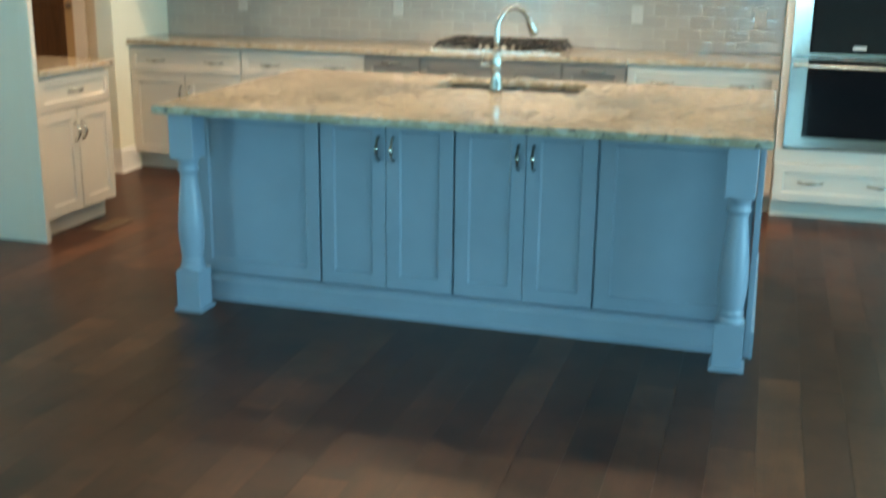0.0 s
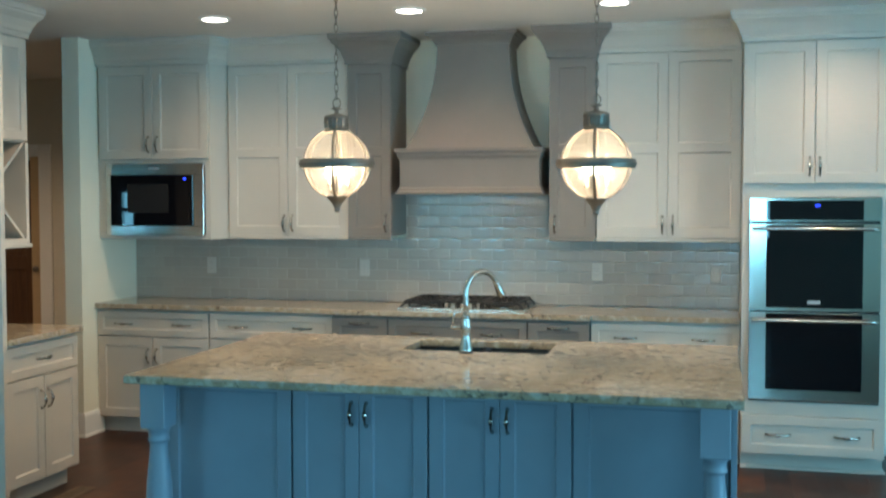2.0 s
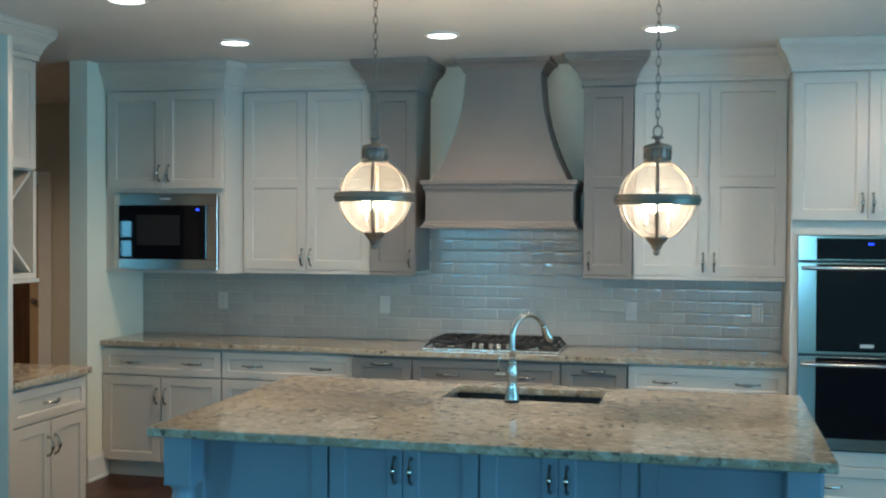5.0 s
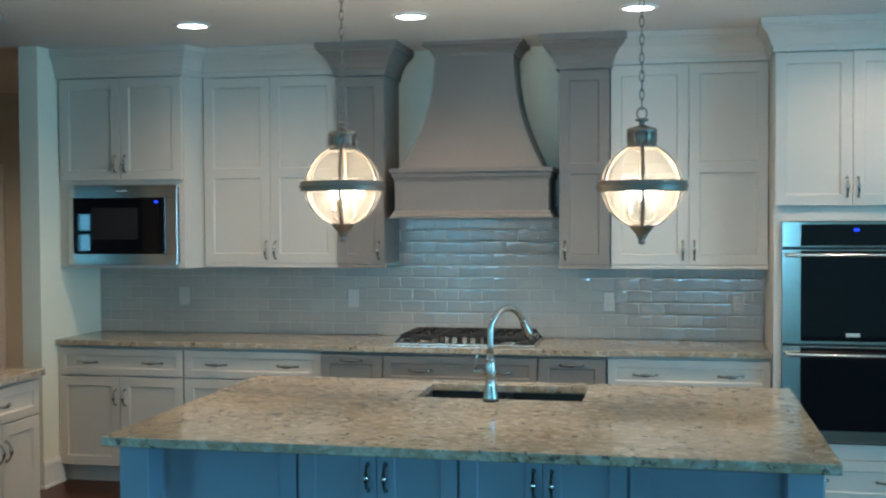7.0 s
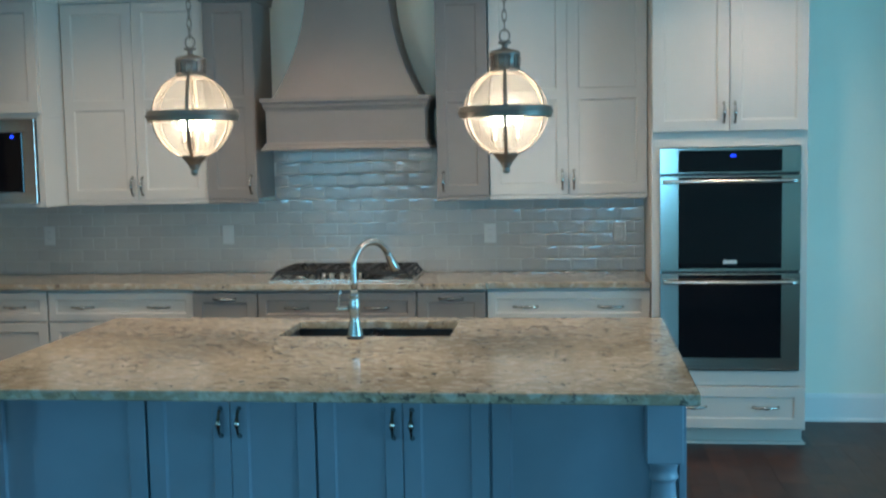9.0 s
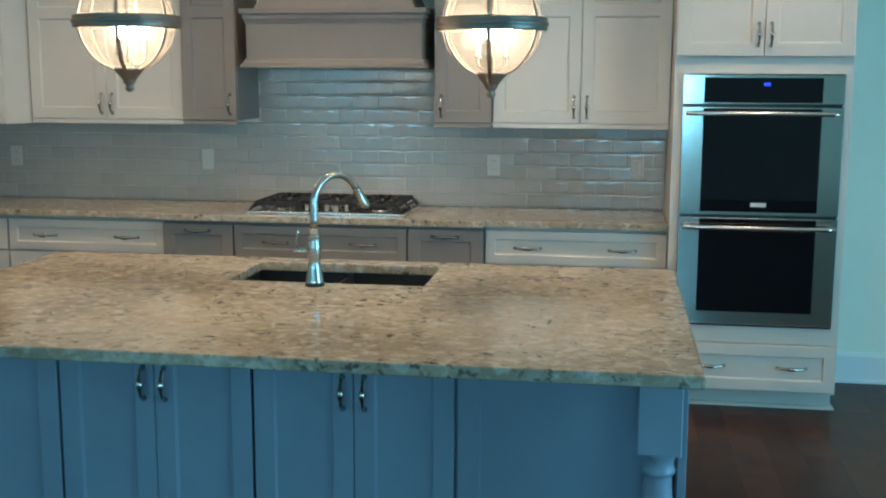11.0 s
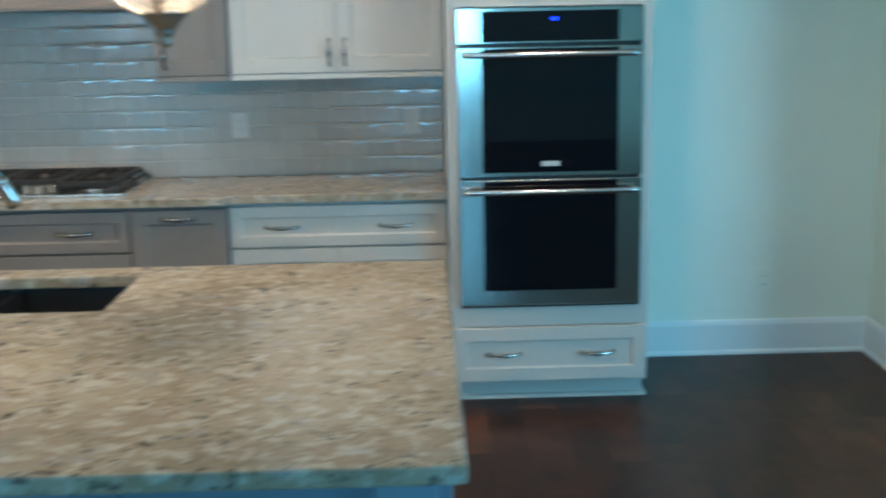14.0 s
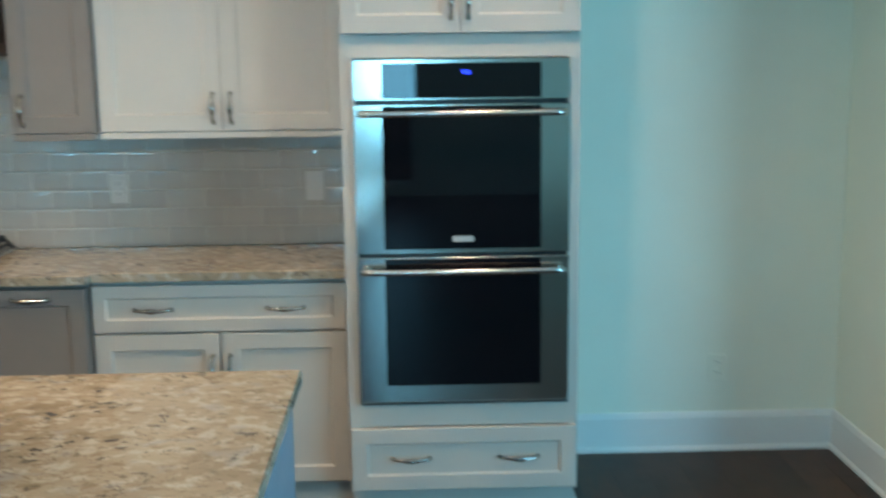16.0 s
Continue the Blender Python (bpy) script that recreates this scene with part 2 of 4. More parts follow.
GREEN_LCD = paint("lcd_screen", (0.16, 0.22, 0.17), 0.3, 0.02, 0.02)
SUBFLOOR = paint("dark_joint", (0.050, 0.023, 0.013), 0.9, 0.1, 0.1)
OUTDOOR = paint("lawn", (0.06, 0.09, 0.03), 0.95, 0.5, 0.2, 20)


# ---- mesh tools ----
def box(bm, x0, x1, y0, y1, z0, z1, bevel=0.0, segments=1):
    vs = [bm.verts.new((x, y, z)) for x in (x0, x1) for y in (y0, y1) for z in (z0, z1)]
    fs = [bm.faces.new([vs[i] for i in q]) for q in ((0, 1, 3, 2), (4, 6, 7, 5), (0, 4, 5, 1), (2, 3, 7, 6), (0, 2, 6, 4), (1, 5, 7, 3))]
    if bevel:
        es = list({e for f in fs for e in f.edges})
        bmesh.ops.bevel(bm, geom=es, offset=bevel, segments=segments, affect="EDGES", profile=0.5)
    return fs


def boxed(*args, **kw):
    bm = bmesh.new()
    box(bm, *args, **kw)
    return bm


def loft(bm, rings, closed=True, caps=True):
    """Joins rings of points with quads."""
    made = [[bm.verts.new(p) for p in r] for r in rings]
    n = len(rings[0])
    for a, b in zip(made, made[1:]):
        for i in range(n if closed else n - 1):
            j = (i + 1) % n
            bm.faces.new((a[i], a[j], b[j], b[i]))
    if caps and closed:
        bm.faces.new(list(reversed(made[0])))
        bm.faces.new(made[-1])
    return made


def lathe(bm, profile, segments=24, at=(0, 0, 0), caps=True):
    rings = []
    for r, z in profile:
        rings.append([(at[0] + r * math.cos(2 * math.pi * i / segments), at[1] + r * math.sin(2 * math.pi * i / segments), at[2] + z) for i in range(segments)])
    loft(bm, rings, True, caps)


def tube(bm, pts, radii, sides=10, closed=False):
    pts = [Vector(p) for p in pts]
    if isinstance(radii, (int, float)):
        radii = [radii] * len(pts)
    rings = []
    ref = None
    for i, p in enumerate(pts):
        a = pts[i - 1] if i or closed else p
        b = pts[(i + 1) % len(pts)] if i < len(pts) - 1 or closed else p
        t = (b - a).normalized()
        if ref is None:
            ref = t.orthogonal().normalized()
        ref = (ref - t * ref.dot(t)).normalized()
        s = t.cross(ref)
        rings.append([p + radii[i] * (math.cos(2 * math.pi * k / sides) * ref + math.sin(2 * math.pi * k / sides) * s) for k in range(sides)])
    if closed:
        rings.append(rings[0])
    loft(bm, rings, True, not closed)
    if closed:
        bmesh.ops.remove_doubles(bm, verts=bm.verts, dist=1e-6)


def sweep(bm, path, profile, up=Vector((0, 0, 1)), closed_path=False):
    """Profile points (out, up) carried along a flat path with mitred corners; out is to the path's right side."""
    path = [Vector(p) for p in path]
    n = len(path)
    rings = []
    for i, p in enumerate(path):
        d0 = (p - path[i - 1]).normalized() if i else (path[1] - p).normalized()
        d1 = (path[i + 1] - p).normalized() if i < n - 1 else d0
        o0, o1 = d0.cross(up), d1.cross(up)
        o = (o0 + o1).normalized()
        o = o / max(0.3, o.dot(o0))
        rings.append([p + o * a + up * b for a, b in profile])
    loft(bm, rings, True, True)


def to_object(name, bm, mat, smooth=False):
    bmesh.ops.recalc_face_normals(bm, faces=bm.faces)
    me = bpy.data.meshes.new(name)
    bm.to_mesh(me)
    bm.free()
    me.materials.append(mat)
    if smooth:
        for p in me.polygons:
            p.use_smooth = True
    return new(name, me)


def part(name, bm, mat, parent, label="", smooth=False):
    ob = to_object(name, bm, mat, smooth)
    ob.parent = parent
    if label:
        ob["label"] = label
    return ob


def thing(name, label, category, m=None, group="", kind=""):
    ob = new(name)
    ob.empty_display_size = 0.1
    if m is not None:
        ob.matrix_world = m
    return tagged(ob, label, category, group, kind)


def single(name, bm, mat, label, category, kind="", group="", smooth=False):
    return tagged(to_object(name, bm, mat, smooth), label, category, group, kind)


def panel_door(x0, x1, z0, z1, y, t=0.021, rail=0.058, splits=(), depth=0.009, slope=0.007):
    """Shaker front facing -y: frame with recessed panels and small sloped inner edge."""
    bm = bmesh.new()
    bev = 0.002
    zs = [z0 + rail] + [v for s in splits for v in (s, s + rail)] + [z1 - rail]
    rows = list(zip(zs[::2], zs[1::2]))
    xa, xb = x0 + rail, x1 - rail
    # back and edges
    ring_b = [bm.verts.new(p) for p in ((x0, y + t, z0), (x1, y + t, z0), (x1, y + t, z1), (x0, y + t, z1))]
    ring_m = [bm.verts.new(p) for p in ((x0, y + bev, z0), (x1, y + bev, z0), (x1, y + bev, z1), (x0, y + bev, z1))]
    ring_f = [bm.verts.new(p) for p in ((x0 + bev, y, z0 + bev), (x1 - bev, y, z0 + bev), (x1 - bev, y, z1 - bev), (x0 + bev, y, z1 - bev))]
    bm.faces.new(ring_b)
    for a, b in ((ring_b, ring_m), (ring_m, ring_f)):
        for i in range(4):
            j = (i + 1) % 4
            bm.faces.new((a[i], a[j], b[j], b[i]))
    # frame front split into strips round the panels
    x_l, x_r, z_b, z_t = x0 + bev, x1 - bev, z0 + bev, z1 - bev

    def quad(a, b, c, d):
        vs = [bm.verts.new((px, y, pz)) for px, pz in ((a, c), (b, c), (b, d), (a, d))]
        bm.faces.new(vs)

    quad(x_l, xa, z_b, z_t)
    quad(xb, x_r, z_b, z_t)
    edges = [z_b] + zs + [z_t]
    for a, b in zip(edges[::2], edges[1::2]):
        quad(xa, xb, a, b)
    for za, zb in rows:
        outer = [bm.verts.new(p) for p in ((xa, y, za), (xb, y, za), (xb, y, zb), (xa, y, zb))]
        mid = [bm.verts.new(p) for p in ((xa + 0.002, y + 0.005, za + 0.002), (xb - 0.002, y + 0.005, za + 0.002), (xb - 0.002, y + 0.005, zb - 0.002), (xa + 0.002, y + 0.005, zb - 0.002))]
        s = slope
        inner = [bm.verts.new(p) for p in ((xa + s, y + depth, za + s), (xb - s, y + depth, za + s), (xb - s, y + depth, zb - s), (xa + s, y + depth, zb - s))]
        for a, b in ((outer, mid), (mid, inner)):
            for i in range(4):
                j = (i + 1) % 4
                bm.faces.new((a[i], a[j], b[j], b[i]))
        bm.faces.new(inner)
    bmesh.ops.remove_doubles(bm, verts=bm.verts, dist=1e-5)
    return bm


def pull(x, z, y, length=0.12, upright=True):
    """Bow pull with flared feet, standing off a front that faces -y."""
    bm = bmesh.new()
    n = 15
    pts, rad = [], []
    for i in range(n):
        u = i / (n - 1)
        a = (u - 0.5) * length
        out = 0.004 + 0.026 * math.sin(math.pi * u) ** 0.55
        r = 0.0052 + 0.0058 * math.exp(-((u - 0.5) / 0.16) ** 2) + 0.0028 * (abs(u - 0.5) * 2) ** 6
        pts.append((x, y - out, z + a) if upright else (x + a, y - out, z))
        rad.append(r)
    tube(bm, pts, rad, 8)
    for s in (-0.5, 0.5):
        m = Matrix.Translation((x, y - 0.003, z + s * length) if upright else (x + s * length, y - 0.003, z)) @ Matrix.Rotation(radians(90), 4, "X")
        bmesh.ops.create_cone(bm, cap_ends=True, segments=10, radius1=0.0095, radius2=0.006, depth=0.006, matrix=m)
    return bm


def add_pull(parent, x, z, y, length=0.12, upright=True):
    if upright:
        length, z = length * 0.78, z - 0.008
    return part("handle", pull(x, z, y, length, upright), NICKEL, parent, "polished nickel bow handle", True)


# ---- large structure ----
def slabs(name, boxes, mat, label, category):
    bm = bmesh.new()
    for b in boxes:
        box(bm, *b)
    return single(name, bm, mat, label, category, "structure")


BACK, LEFT = 3.40, -4.36
slabs("wall_kitchen", [(LEFT - 0.13, 2.07, BACK, BACK + 0.12, 0, CEIL)], WALL_PAINT, "pale painted wall behind the kitchen cabinets", "wall")
slabs("wall_stub", [(LEFT - 0.13, LEFT, 2.65, BACK, 0, CEIL), (LEFT - 0.13, LEFT, BACK + 0.12, 4.9, 0, CEIL)], WALL_PAINT, "pale painted wall end beside the base cabinets", "wall")
slabs("wall_niche", [(2.07, 2.19, 2.66, BACK + 0.12, 0, CEIL), (2.19, 5.6, 2.66, 2.78, 0, CEIL)], WALL_PAINT, "pale painted wall corner beyond the oven cabinet", "wall")
slabs("wall_left", [(-4.42, -4.30, -7.12, 1.56, 0, CEIL)], WALL_PAINT, "pale painted wall behind the side cabinet", "wall")


def holed_wall(name, lo, hi, at0, at1, along_x, openings, label):
    """Wall from lo to hi with window openings (a, b, z0, z1)."""
    boxes, cur = [], lo
    for a, b, z0, z1 in openings:
        boxes += [(cur, a, 0, CEIL), (a, b, 0, z0), (a, b, z1, CEIL)]
        cur = b
    boxes.append((cur, hi, 0, CEIL))
    full = [(a, b, at0, at1, z0, z1) if along_x else (at0, at1, a, b, z0, z1) for a, b, z0, z1 in boxes if z1 - z0 > 0.001]
    return slabs(name, full, WALL_PAINT, label, "wall")


holed_wall("wall_rear", -4.42, 5.6, -7.12, -7.0, True, list(WINDOWS_BACK), "pale painted wall with a window and a glazed door")
holed_wall("wall_right", -7.12, 2.66, 5.48, 5.6, False, [(-3.0, 0.0, 0.1, 2.2)], "pale painted wall with a wide window")
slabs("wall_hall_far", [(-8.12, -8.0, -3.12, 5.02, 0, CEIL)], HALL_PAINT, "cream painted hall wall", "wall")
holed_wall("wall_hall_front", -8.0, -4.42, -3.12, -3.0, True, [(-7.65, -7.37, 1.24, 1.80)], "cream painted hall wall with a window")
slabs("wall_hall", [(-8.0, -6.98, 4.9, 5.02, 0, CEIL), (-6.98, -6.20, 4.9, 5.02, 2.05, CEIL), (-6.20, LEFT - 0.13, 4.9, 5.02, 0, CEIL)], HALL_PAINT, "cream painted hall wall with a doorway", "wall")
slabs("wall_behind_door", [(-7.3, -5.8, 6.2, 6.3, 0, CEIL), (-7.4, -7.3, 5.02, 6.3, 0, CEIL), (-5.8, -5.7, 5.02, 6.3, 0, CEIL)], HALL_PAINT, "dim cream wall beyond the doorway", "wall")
slabs("ceiling", [(-8.12, 5.6, -7.12, 6.3, CEIL, CEIL + 0.1)], CEILING_PAINT, "flat matt white ceiling", "ceiling")


def window_unit(name, a, b, z0, z1, at, along_x):
    m = pose(0, 0, 0) if along_x else pose(at, 0, 0, 0, 0, 90)
    y = at if along_x else 0.0
    w = thing(name, "white framed window with a middle bar", "window", m, kind="structure")
    bm = bmesh.new()
    for q in ((a, b, z0, z0 + 0.06), (a, b, z1 - 0.06, z1), (a, a + 0.06, z0 + 0.06, z1 - 0.06), (b - 0.06, b, z0 + 0.06, z1 - 0.06)):
        box(bm, q[0], q[1], y - 0.03, y + 0.03, q[2], q[3])
    part("window_frame", bm, TRIM_PAINT, w)
    zm, xm = (z0 + z1) / 2, (a + b) / 2
    part("rail", boxed(a + 0.06, b - 0.06, y - 0.02, y + 0.02, zm - 0.025, zm + 0.025), TRIM_PAINT, w)
    if b - a > 1.2:
        bm = bmesh.new()
        box(bm, xm - 0.05, xm + 0.05, y - 0.025, y + 0.025, z0 + 0.06, zm - 0.025)
        box(bm, xm - 0.05, xm + 0.05, y - 0.025, y + 0.025, zm + 0.025, z1 - 0.06)
        part("mullion", bm, TRIM_PAINT, w)
    return w


for k, (wa, wb, wc, wd) in enumerate(WINDOWS_BACK):
    window_unit("window_%d" % (k + 1), wa, wb, wc, wd, -7.09, True)
window_unit("window_3", -3.0, 0.0, 0.1, 2.2, 5.57, False)
window_unit("window_4", -7.65, -7.37, 1.24, 1.80, -3.05, True)

ground = single("ground", boxed(-60, 60, -60, 60, -0.5, -0.35), OUTDOOR, "rough green lawn outside the windows", "ground", "structure")

BASE_PROFILE = ((0, 0), (0.026, 0), (0.026, 0.012), (0.019, 0.020), (0.016, 0.022), (0.016, 0.145), (0.011, 0.16), (0.006, 0.168), (0, 0.168))


def baseboard(name, path, label):
    bm = bmesh.new()
    sweep(bm, [(x, y, 0) for x, y in path], BASE_PROFILE)
    return single(name, bm, TRIM_PAINT, label, "baseboard", "structure")


baseboard("baseboard_niche", [(0.89, BACK), (2.07, BACK), (2.07, 2.66), (5.4, 2.66)], "tall white painted baseboard along the niche walls")
baseboard("baseboard_stub", [(LEFT - 0.13, 2.9), (LEFT - 0.13, 2.65), (LEFT, 2.65), (LEFT, 2.87)], "tall white painted baseboard round the wall end")
baseboard("baseboard_hall", [(-6.0, 4.9), (LEFT - 0.13, 4.9)], "white painted baseboard in the hall")

# hall doorway
door = thing("door_1", "brown stained wooden door in the hall doorway", "door", kind="structure")
part("door_leaf", panel_door(-6.93, -6.305, 0.02, 2.02, 5.0, 0.04, 0.12, (1.0,), 0.012, 0.02), DOOR_WOOD, door)
bm = bmesh.new()
box(bm, -6.30, -6.205, 4.9, 5.03, 0, 2.05)
box(bm, -6.98, -6.93, 4.9, 5.03, 0, 2.05)
part("jamb", bm, paint("tan_jamb", (0.50, 0.36, 0.20), 0.45, 0.1, 0.06), door, "tan wooden door jamb")
bm = bmesh.new()
box(bm, -6.20, -6.07, 4.875, 4.9, 0, 2.16, 0.004)
box(bm, -7.09, -6.98, 4.875, 4.9, 0, 2.16, 0.004)
box(bm, -6.98, -6.20, 4.875, 4.9, 2.05, 2.16, 0.004)
part("casing", bm, TRIM_PAINT, door)
bm = bmesh.new()
lathe(bm, ((0.01, 0), (0.012, 0.02), (0.028, 0.03), (0.03, 0.045), (0.018, 0.06)), 12)
bmesh.ops.transform(bm, matrix=pose(-6.235, 4.9, 1.01, 90), verts=bm.verts)
part("door_knob", bm, BRONZE, door, "dark metal knob", True)


# ---- recessed ceiling lights ----
def ceiling_light(x, y):
    c = thing("ceiling_light", "round recessed ceiling light, lit, white trim ring", "ceiling light", pose(x, y, CEIL), "recessed lights")
    bm = bmesh.new()
    lathe(bm, ((0.078, -0.004), (0.082, -0.012), (0.098, -0.008), (0.101, 0.0), (0.098, 0.001), (0.078, 0.001)), 32, caps=False)
    part("trim_ring", bm, TRIM_PAINT, c, smooth=True)
    bm = bmesh.new()
    lathe(bm, ((0.079, -0.003), (0.079, -0.006), (0.05, -0.0095), (0.01, -0.011)), 32)
    part("lens", bm, LED_DISC, c, "glowing lens", True)


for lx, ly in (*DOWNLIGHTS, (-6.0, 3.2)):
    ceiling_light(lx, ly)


# ---- cabinets ----
def base_cabinet(x0, x1, y, mat, label, drawers=(), doors=(), pulls_h=(), pulls_v=(), depth=0.56, kick=True, m=None, name="base_cabinet"):
    """Cabinet with its fronts at y facing -y. drawers, doors: (x0, x1, z0, z1); pulls: (front index, x, z)."""
    c = thing(name, label, "cabinet", m)
    part("body", boxed(x0, x1, y + 0.034, y + depth, 0.105, 0.884), mat, c)
    if kick:
        part("toe_kick", boxed(x0, x1, y + 0.085, y + 0.105, 0.0, 0.105), mat, c)
    fronts = []
    for a, b, z0, z1 in drawers:
        fronts.append(part("drawer", panel_door(a, b, z0, z1, y, 0.021, 0.045 if z1 - z0 < 0.2 else 0.055), mat, c))
    for a, b, z0, z1 in doors:
        fronts.append(part("door", panel_door(a, b, z0, z1, y), mat, c))
    for i, px, pz in pulls_h:
        add_pull(fronts[i], px, pz, y, 0.13, False)
    for i, px, pz in pulls_v:
        add_pull(fronts[i], px, pz, y, 0.125, True)
    return c


G = 0.0035
DZ0, DZ1, DB0, DB1 = 0.696, 0.868, 0.118, 0.688


def drawer_over_doors(x0, x1, y, mat, label, m=None, name="base_cabinet", pulls=2, depth=0.56):
    xm, q = (x0 + x1) / 2, (x1 - x0) * 0.26
    ph = ((0, xm - q, 0.779), (0, xm + q, 0.779)) if pulls == 2 else ((0, xm, 0.785),)
    return base_cabinet(x0, x1, y, mat, label, ((x0 + G, x1 - G, DZ0, DZ1),),
                        ((x0 + G, xm - G, DB0, DB1), (xm + G, x1 - G, DB0, DB1)), ph,
                        ((1, xm - 0.032, 0.565), (2, xm + 0.032, 0.565)), m=m, name=name, depth=depth)


YW, YG = 2.83, 2.79
drawer_over_doors(LEFT + 0.002, -3.497, YW, WHITE_CAB, "white shaker base cabinet with a wide drawer over two doors")
drawer_over_doors(-3.493, -2.592, YW, WHITE_CAB, "white shaker base cabinet with a wide drawer, beside the grey cabinets")
for gx0, gx1 in ((-2.588, -2.197), (-1.265, -0.872)):
    gm = (gx0 + gx1) / 2
    base_cabinet(gx0, gx1, YG, GREY_CAB, "narrow taupe-grey pull-out base cabinet beside the cooktop", (), ((gx0 + G, gx1 - G, DB0, DZ1),), ((0, gm, 0.832),), depth=0.60)
base_cabinet(-2.193, -1.269, YG, GREY_CAB, "wide taupe-grey drawer cabinet under the cooktop",
             ((-2.191, -1.271, DZ0, DZ1), (-2.191, -1.271, 0.408, DB1), (-2.191, -1.271, DB0, 0.401)), (),
             ((0, -1.965, 0.779), (0, -1.497, 0.779), (1, -1.965, 0.60), (1, -1.497, 0.60), (2, -1.965, 0.31), (2, -1.497, 0.31)), depth=0.60)
drawer_over_doors(-0.868, 0.046, YW, WHITE_CAB, "white shaker base cabinet with a wide drawer, beside the ovens")


def slab_top(name, outline, z0, z1, label, hole=None, bevel=0.004):
    """Stone top from an outline, with an optional rectangular cut-out."""
    bm = bmesh.new()
    if hole:
        (x0, y0), (x1, y1) = outline[0], outline[2]
        hx0, hx1, hy0, hy1 = hole
        xs, ys = (x0, hx0, hx1, x1), (y0, hy0, hy1, y1)
        for z in (z0, z1):
            g = [[bm.verts.new((x, y, z)) for y in ys] for x in xs]
            for i in range(3):
                for j in range(3):
                    if (i, j) != (1, 1):
                        bm.faces.new((g[i][j], g[i + 1][j], g[i + 1][j + 1], g[i][j + 1]))
        bm.verts.ensure_lookup_table()
        bound = [e for e in bm.edges if len(e.link_faces) == 1]
        seen = {}
        for e in bound:
            k = tuple(sorted((round(v.co.x, 5), round(v.co.y, 5)) for v in e.verts))
            seen.setdefault(k, []).append(e)
        for pair in seen.values():
            a, b = pair
            va = sorted(a.verts, key=lambda v: (v.co.x, v.co.y))
            vb = sorted(b.verts, key=lambda v: (v.co.x, v.co.y))
            bm.faces.new((va[0], va[1], vb[1], vb[0]))
    else:
        loft(bm, [[(x, y, z) for x, y in outline] for z in (z0, z1)])
    bmesh.ops.recalc_face_normals(bm, faces=bm.faces)
    es = [e for e in bm.edges if len(e.link_faces) == 2 and e.calc_face_angle(0) > 1.0]
    bmesh.ops.bevel(bm, geom=es, offset=bevel, segments=2, affect="EDGES", profile=0.5)
    return single(name, bm, GRANITE, label, "countertop")


slab_top("countertop", [(LEFT + 0.002, 2.80), (-2.605, 2.80), (-2.60, 2.76), (-0.86, 2.76), (-0.855, 2.80), (0.046, 2.80), (0.046, 3.392), (LEFT + 0.002, 3.392)], 0.886, 0.921,
         "polished cream and tan mottled granite countertop along the wall")


# ---- wall cabinets ----
Z0, Z1 = 1.388, 2.585
YU, YUG = 3.04, 3.015
CROWN = ((0, 0), (0.010, 0), (0.012, 0.028), (0.019, 0.036), (0.026, 0.06), (0.044, 0.098), (0.066, 0.122), (0.072, 0.13), (0.072, 0.142), (0.080, 0.146), (0.080, 0.178), (0, 0.178))
CROWN_GREY = ((0, 0), (0.014, 0), (0.017, 0.034), (0.024, 0.044), (0.034, 0.074), (0.056, 0.112), (0.084, 0.138), (0.092, 0.146), (0.092, 0.156), (0.104, 0.162), (0.104, 0.198), (0, 0.198))


def crown_on(parent, path, mat, profile=CROWN, z=Z1):
    bm = bmesh.new()
    sweep(bm, [(x, y, z) for x, y in path], profile)
    part("crown", bm, mat, parent)


def wall_cabinet(x0, x1, y, mat, label, fronts, pulls, crown_path, profile=CROWN, zc=Z1, split=(1.945,)):
    c = thing("wall_cabinet", label, "cabinet")
    part("body", boxed(x0, x1, y + 0.023, BACK - 0.002, Z0 + 0.014, CEIL - 0.002), mat, c)
    part("light_rail", boxed(x0, x1, y + 0.004, y + 0.022, Z0 - 0.012, Z0 + 0.014, 0.003), mat, c)
    made = [part("door", panel_door(a, b, Z0 + 0.016, zc - 0.006, y, 0.021, 0.06, split), mat, c) for a, b in fronts]
    for i, px in pulls:
        add_pull(made[i], px, 1.495, y, 0.135)
    crown_on(c, crown_path, mat, profile, zc)
    return c


wall_cabinet(-3.433, -2.547, YU, WHITE_CAB, "tall white shaker wall cabinet with two doors and crown moulding", ((-3.431, -2.991), (-2.987, -2.549)), ((0, -3.02), (1, -2.958)), [(-3.433, YU), (-2.546, YU)])
wall_cabinet(-2.543, -2.237, YUG, GREY_CAB, "narrow taupe-grey wall cabinet with a flared crown beside the hood", ((-2.541, -2.239),), ((0, -2.275),),
             [(-2.543, YU + 0.02), (-2.543, YUG), (-2.237, YUG), (-2.237, BACK - 0.004)], CROWN_GREY, 2.565)
wall_cabinet(-1.163, -0.861, YUG, GREY_CAB, "narrow taupe-grey wall cabinet with a flared crown beside the hood", ((-1.161, -0.863),), ((0, -1.125),),
             [(-1.163, BACK - 0.004), (-1.163, YUG), (-0.861, YUG), (-0.861, YU + 0.02)], CROWN_GREY, 2.565)
wall_cabinet(-0.857, 0.046, YU, WHITE_CAB, "tall white shaker wall cabinet with two doors beside the ovens", ((-0.855, -0.407), (-0.403, 0.044)), ((0, -0.438), (1, -0.372)), [(-0.858, YU), (0.047, YU)])

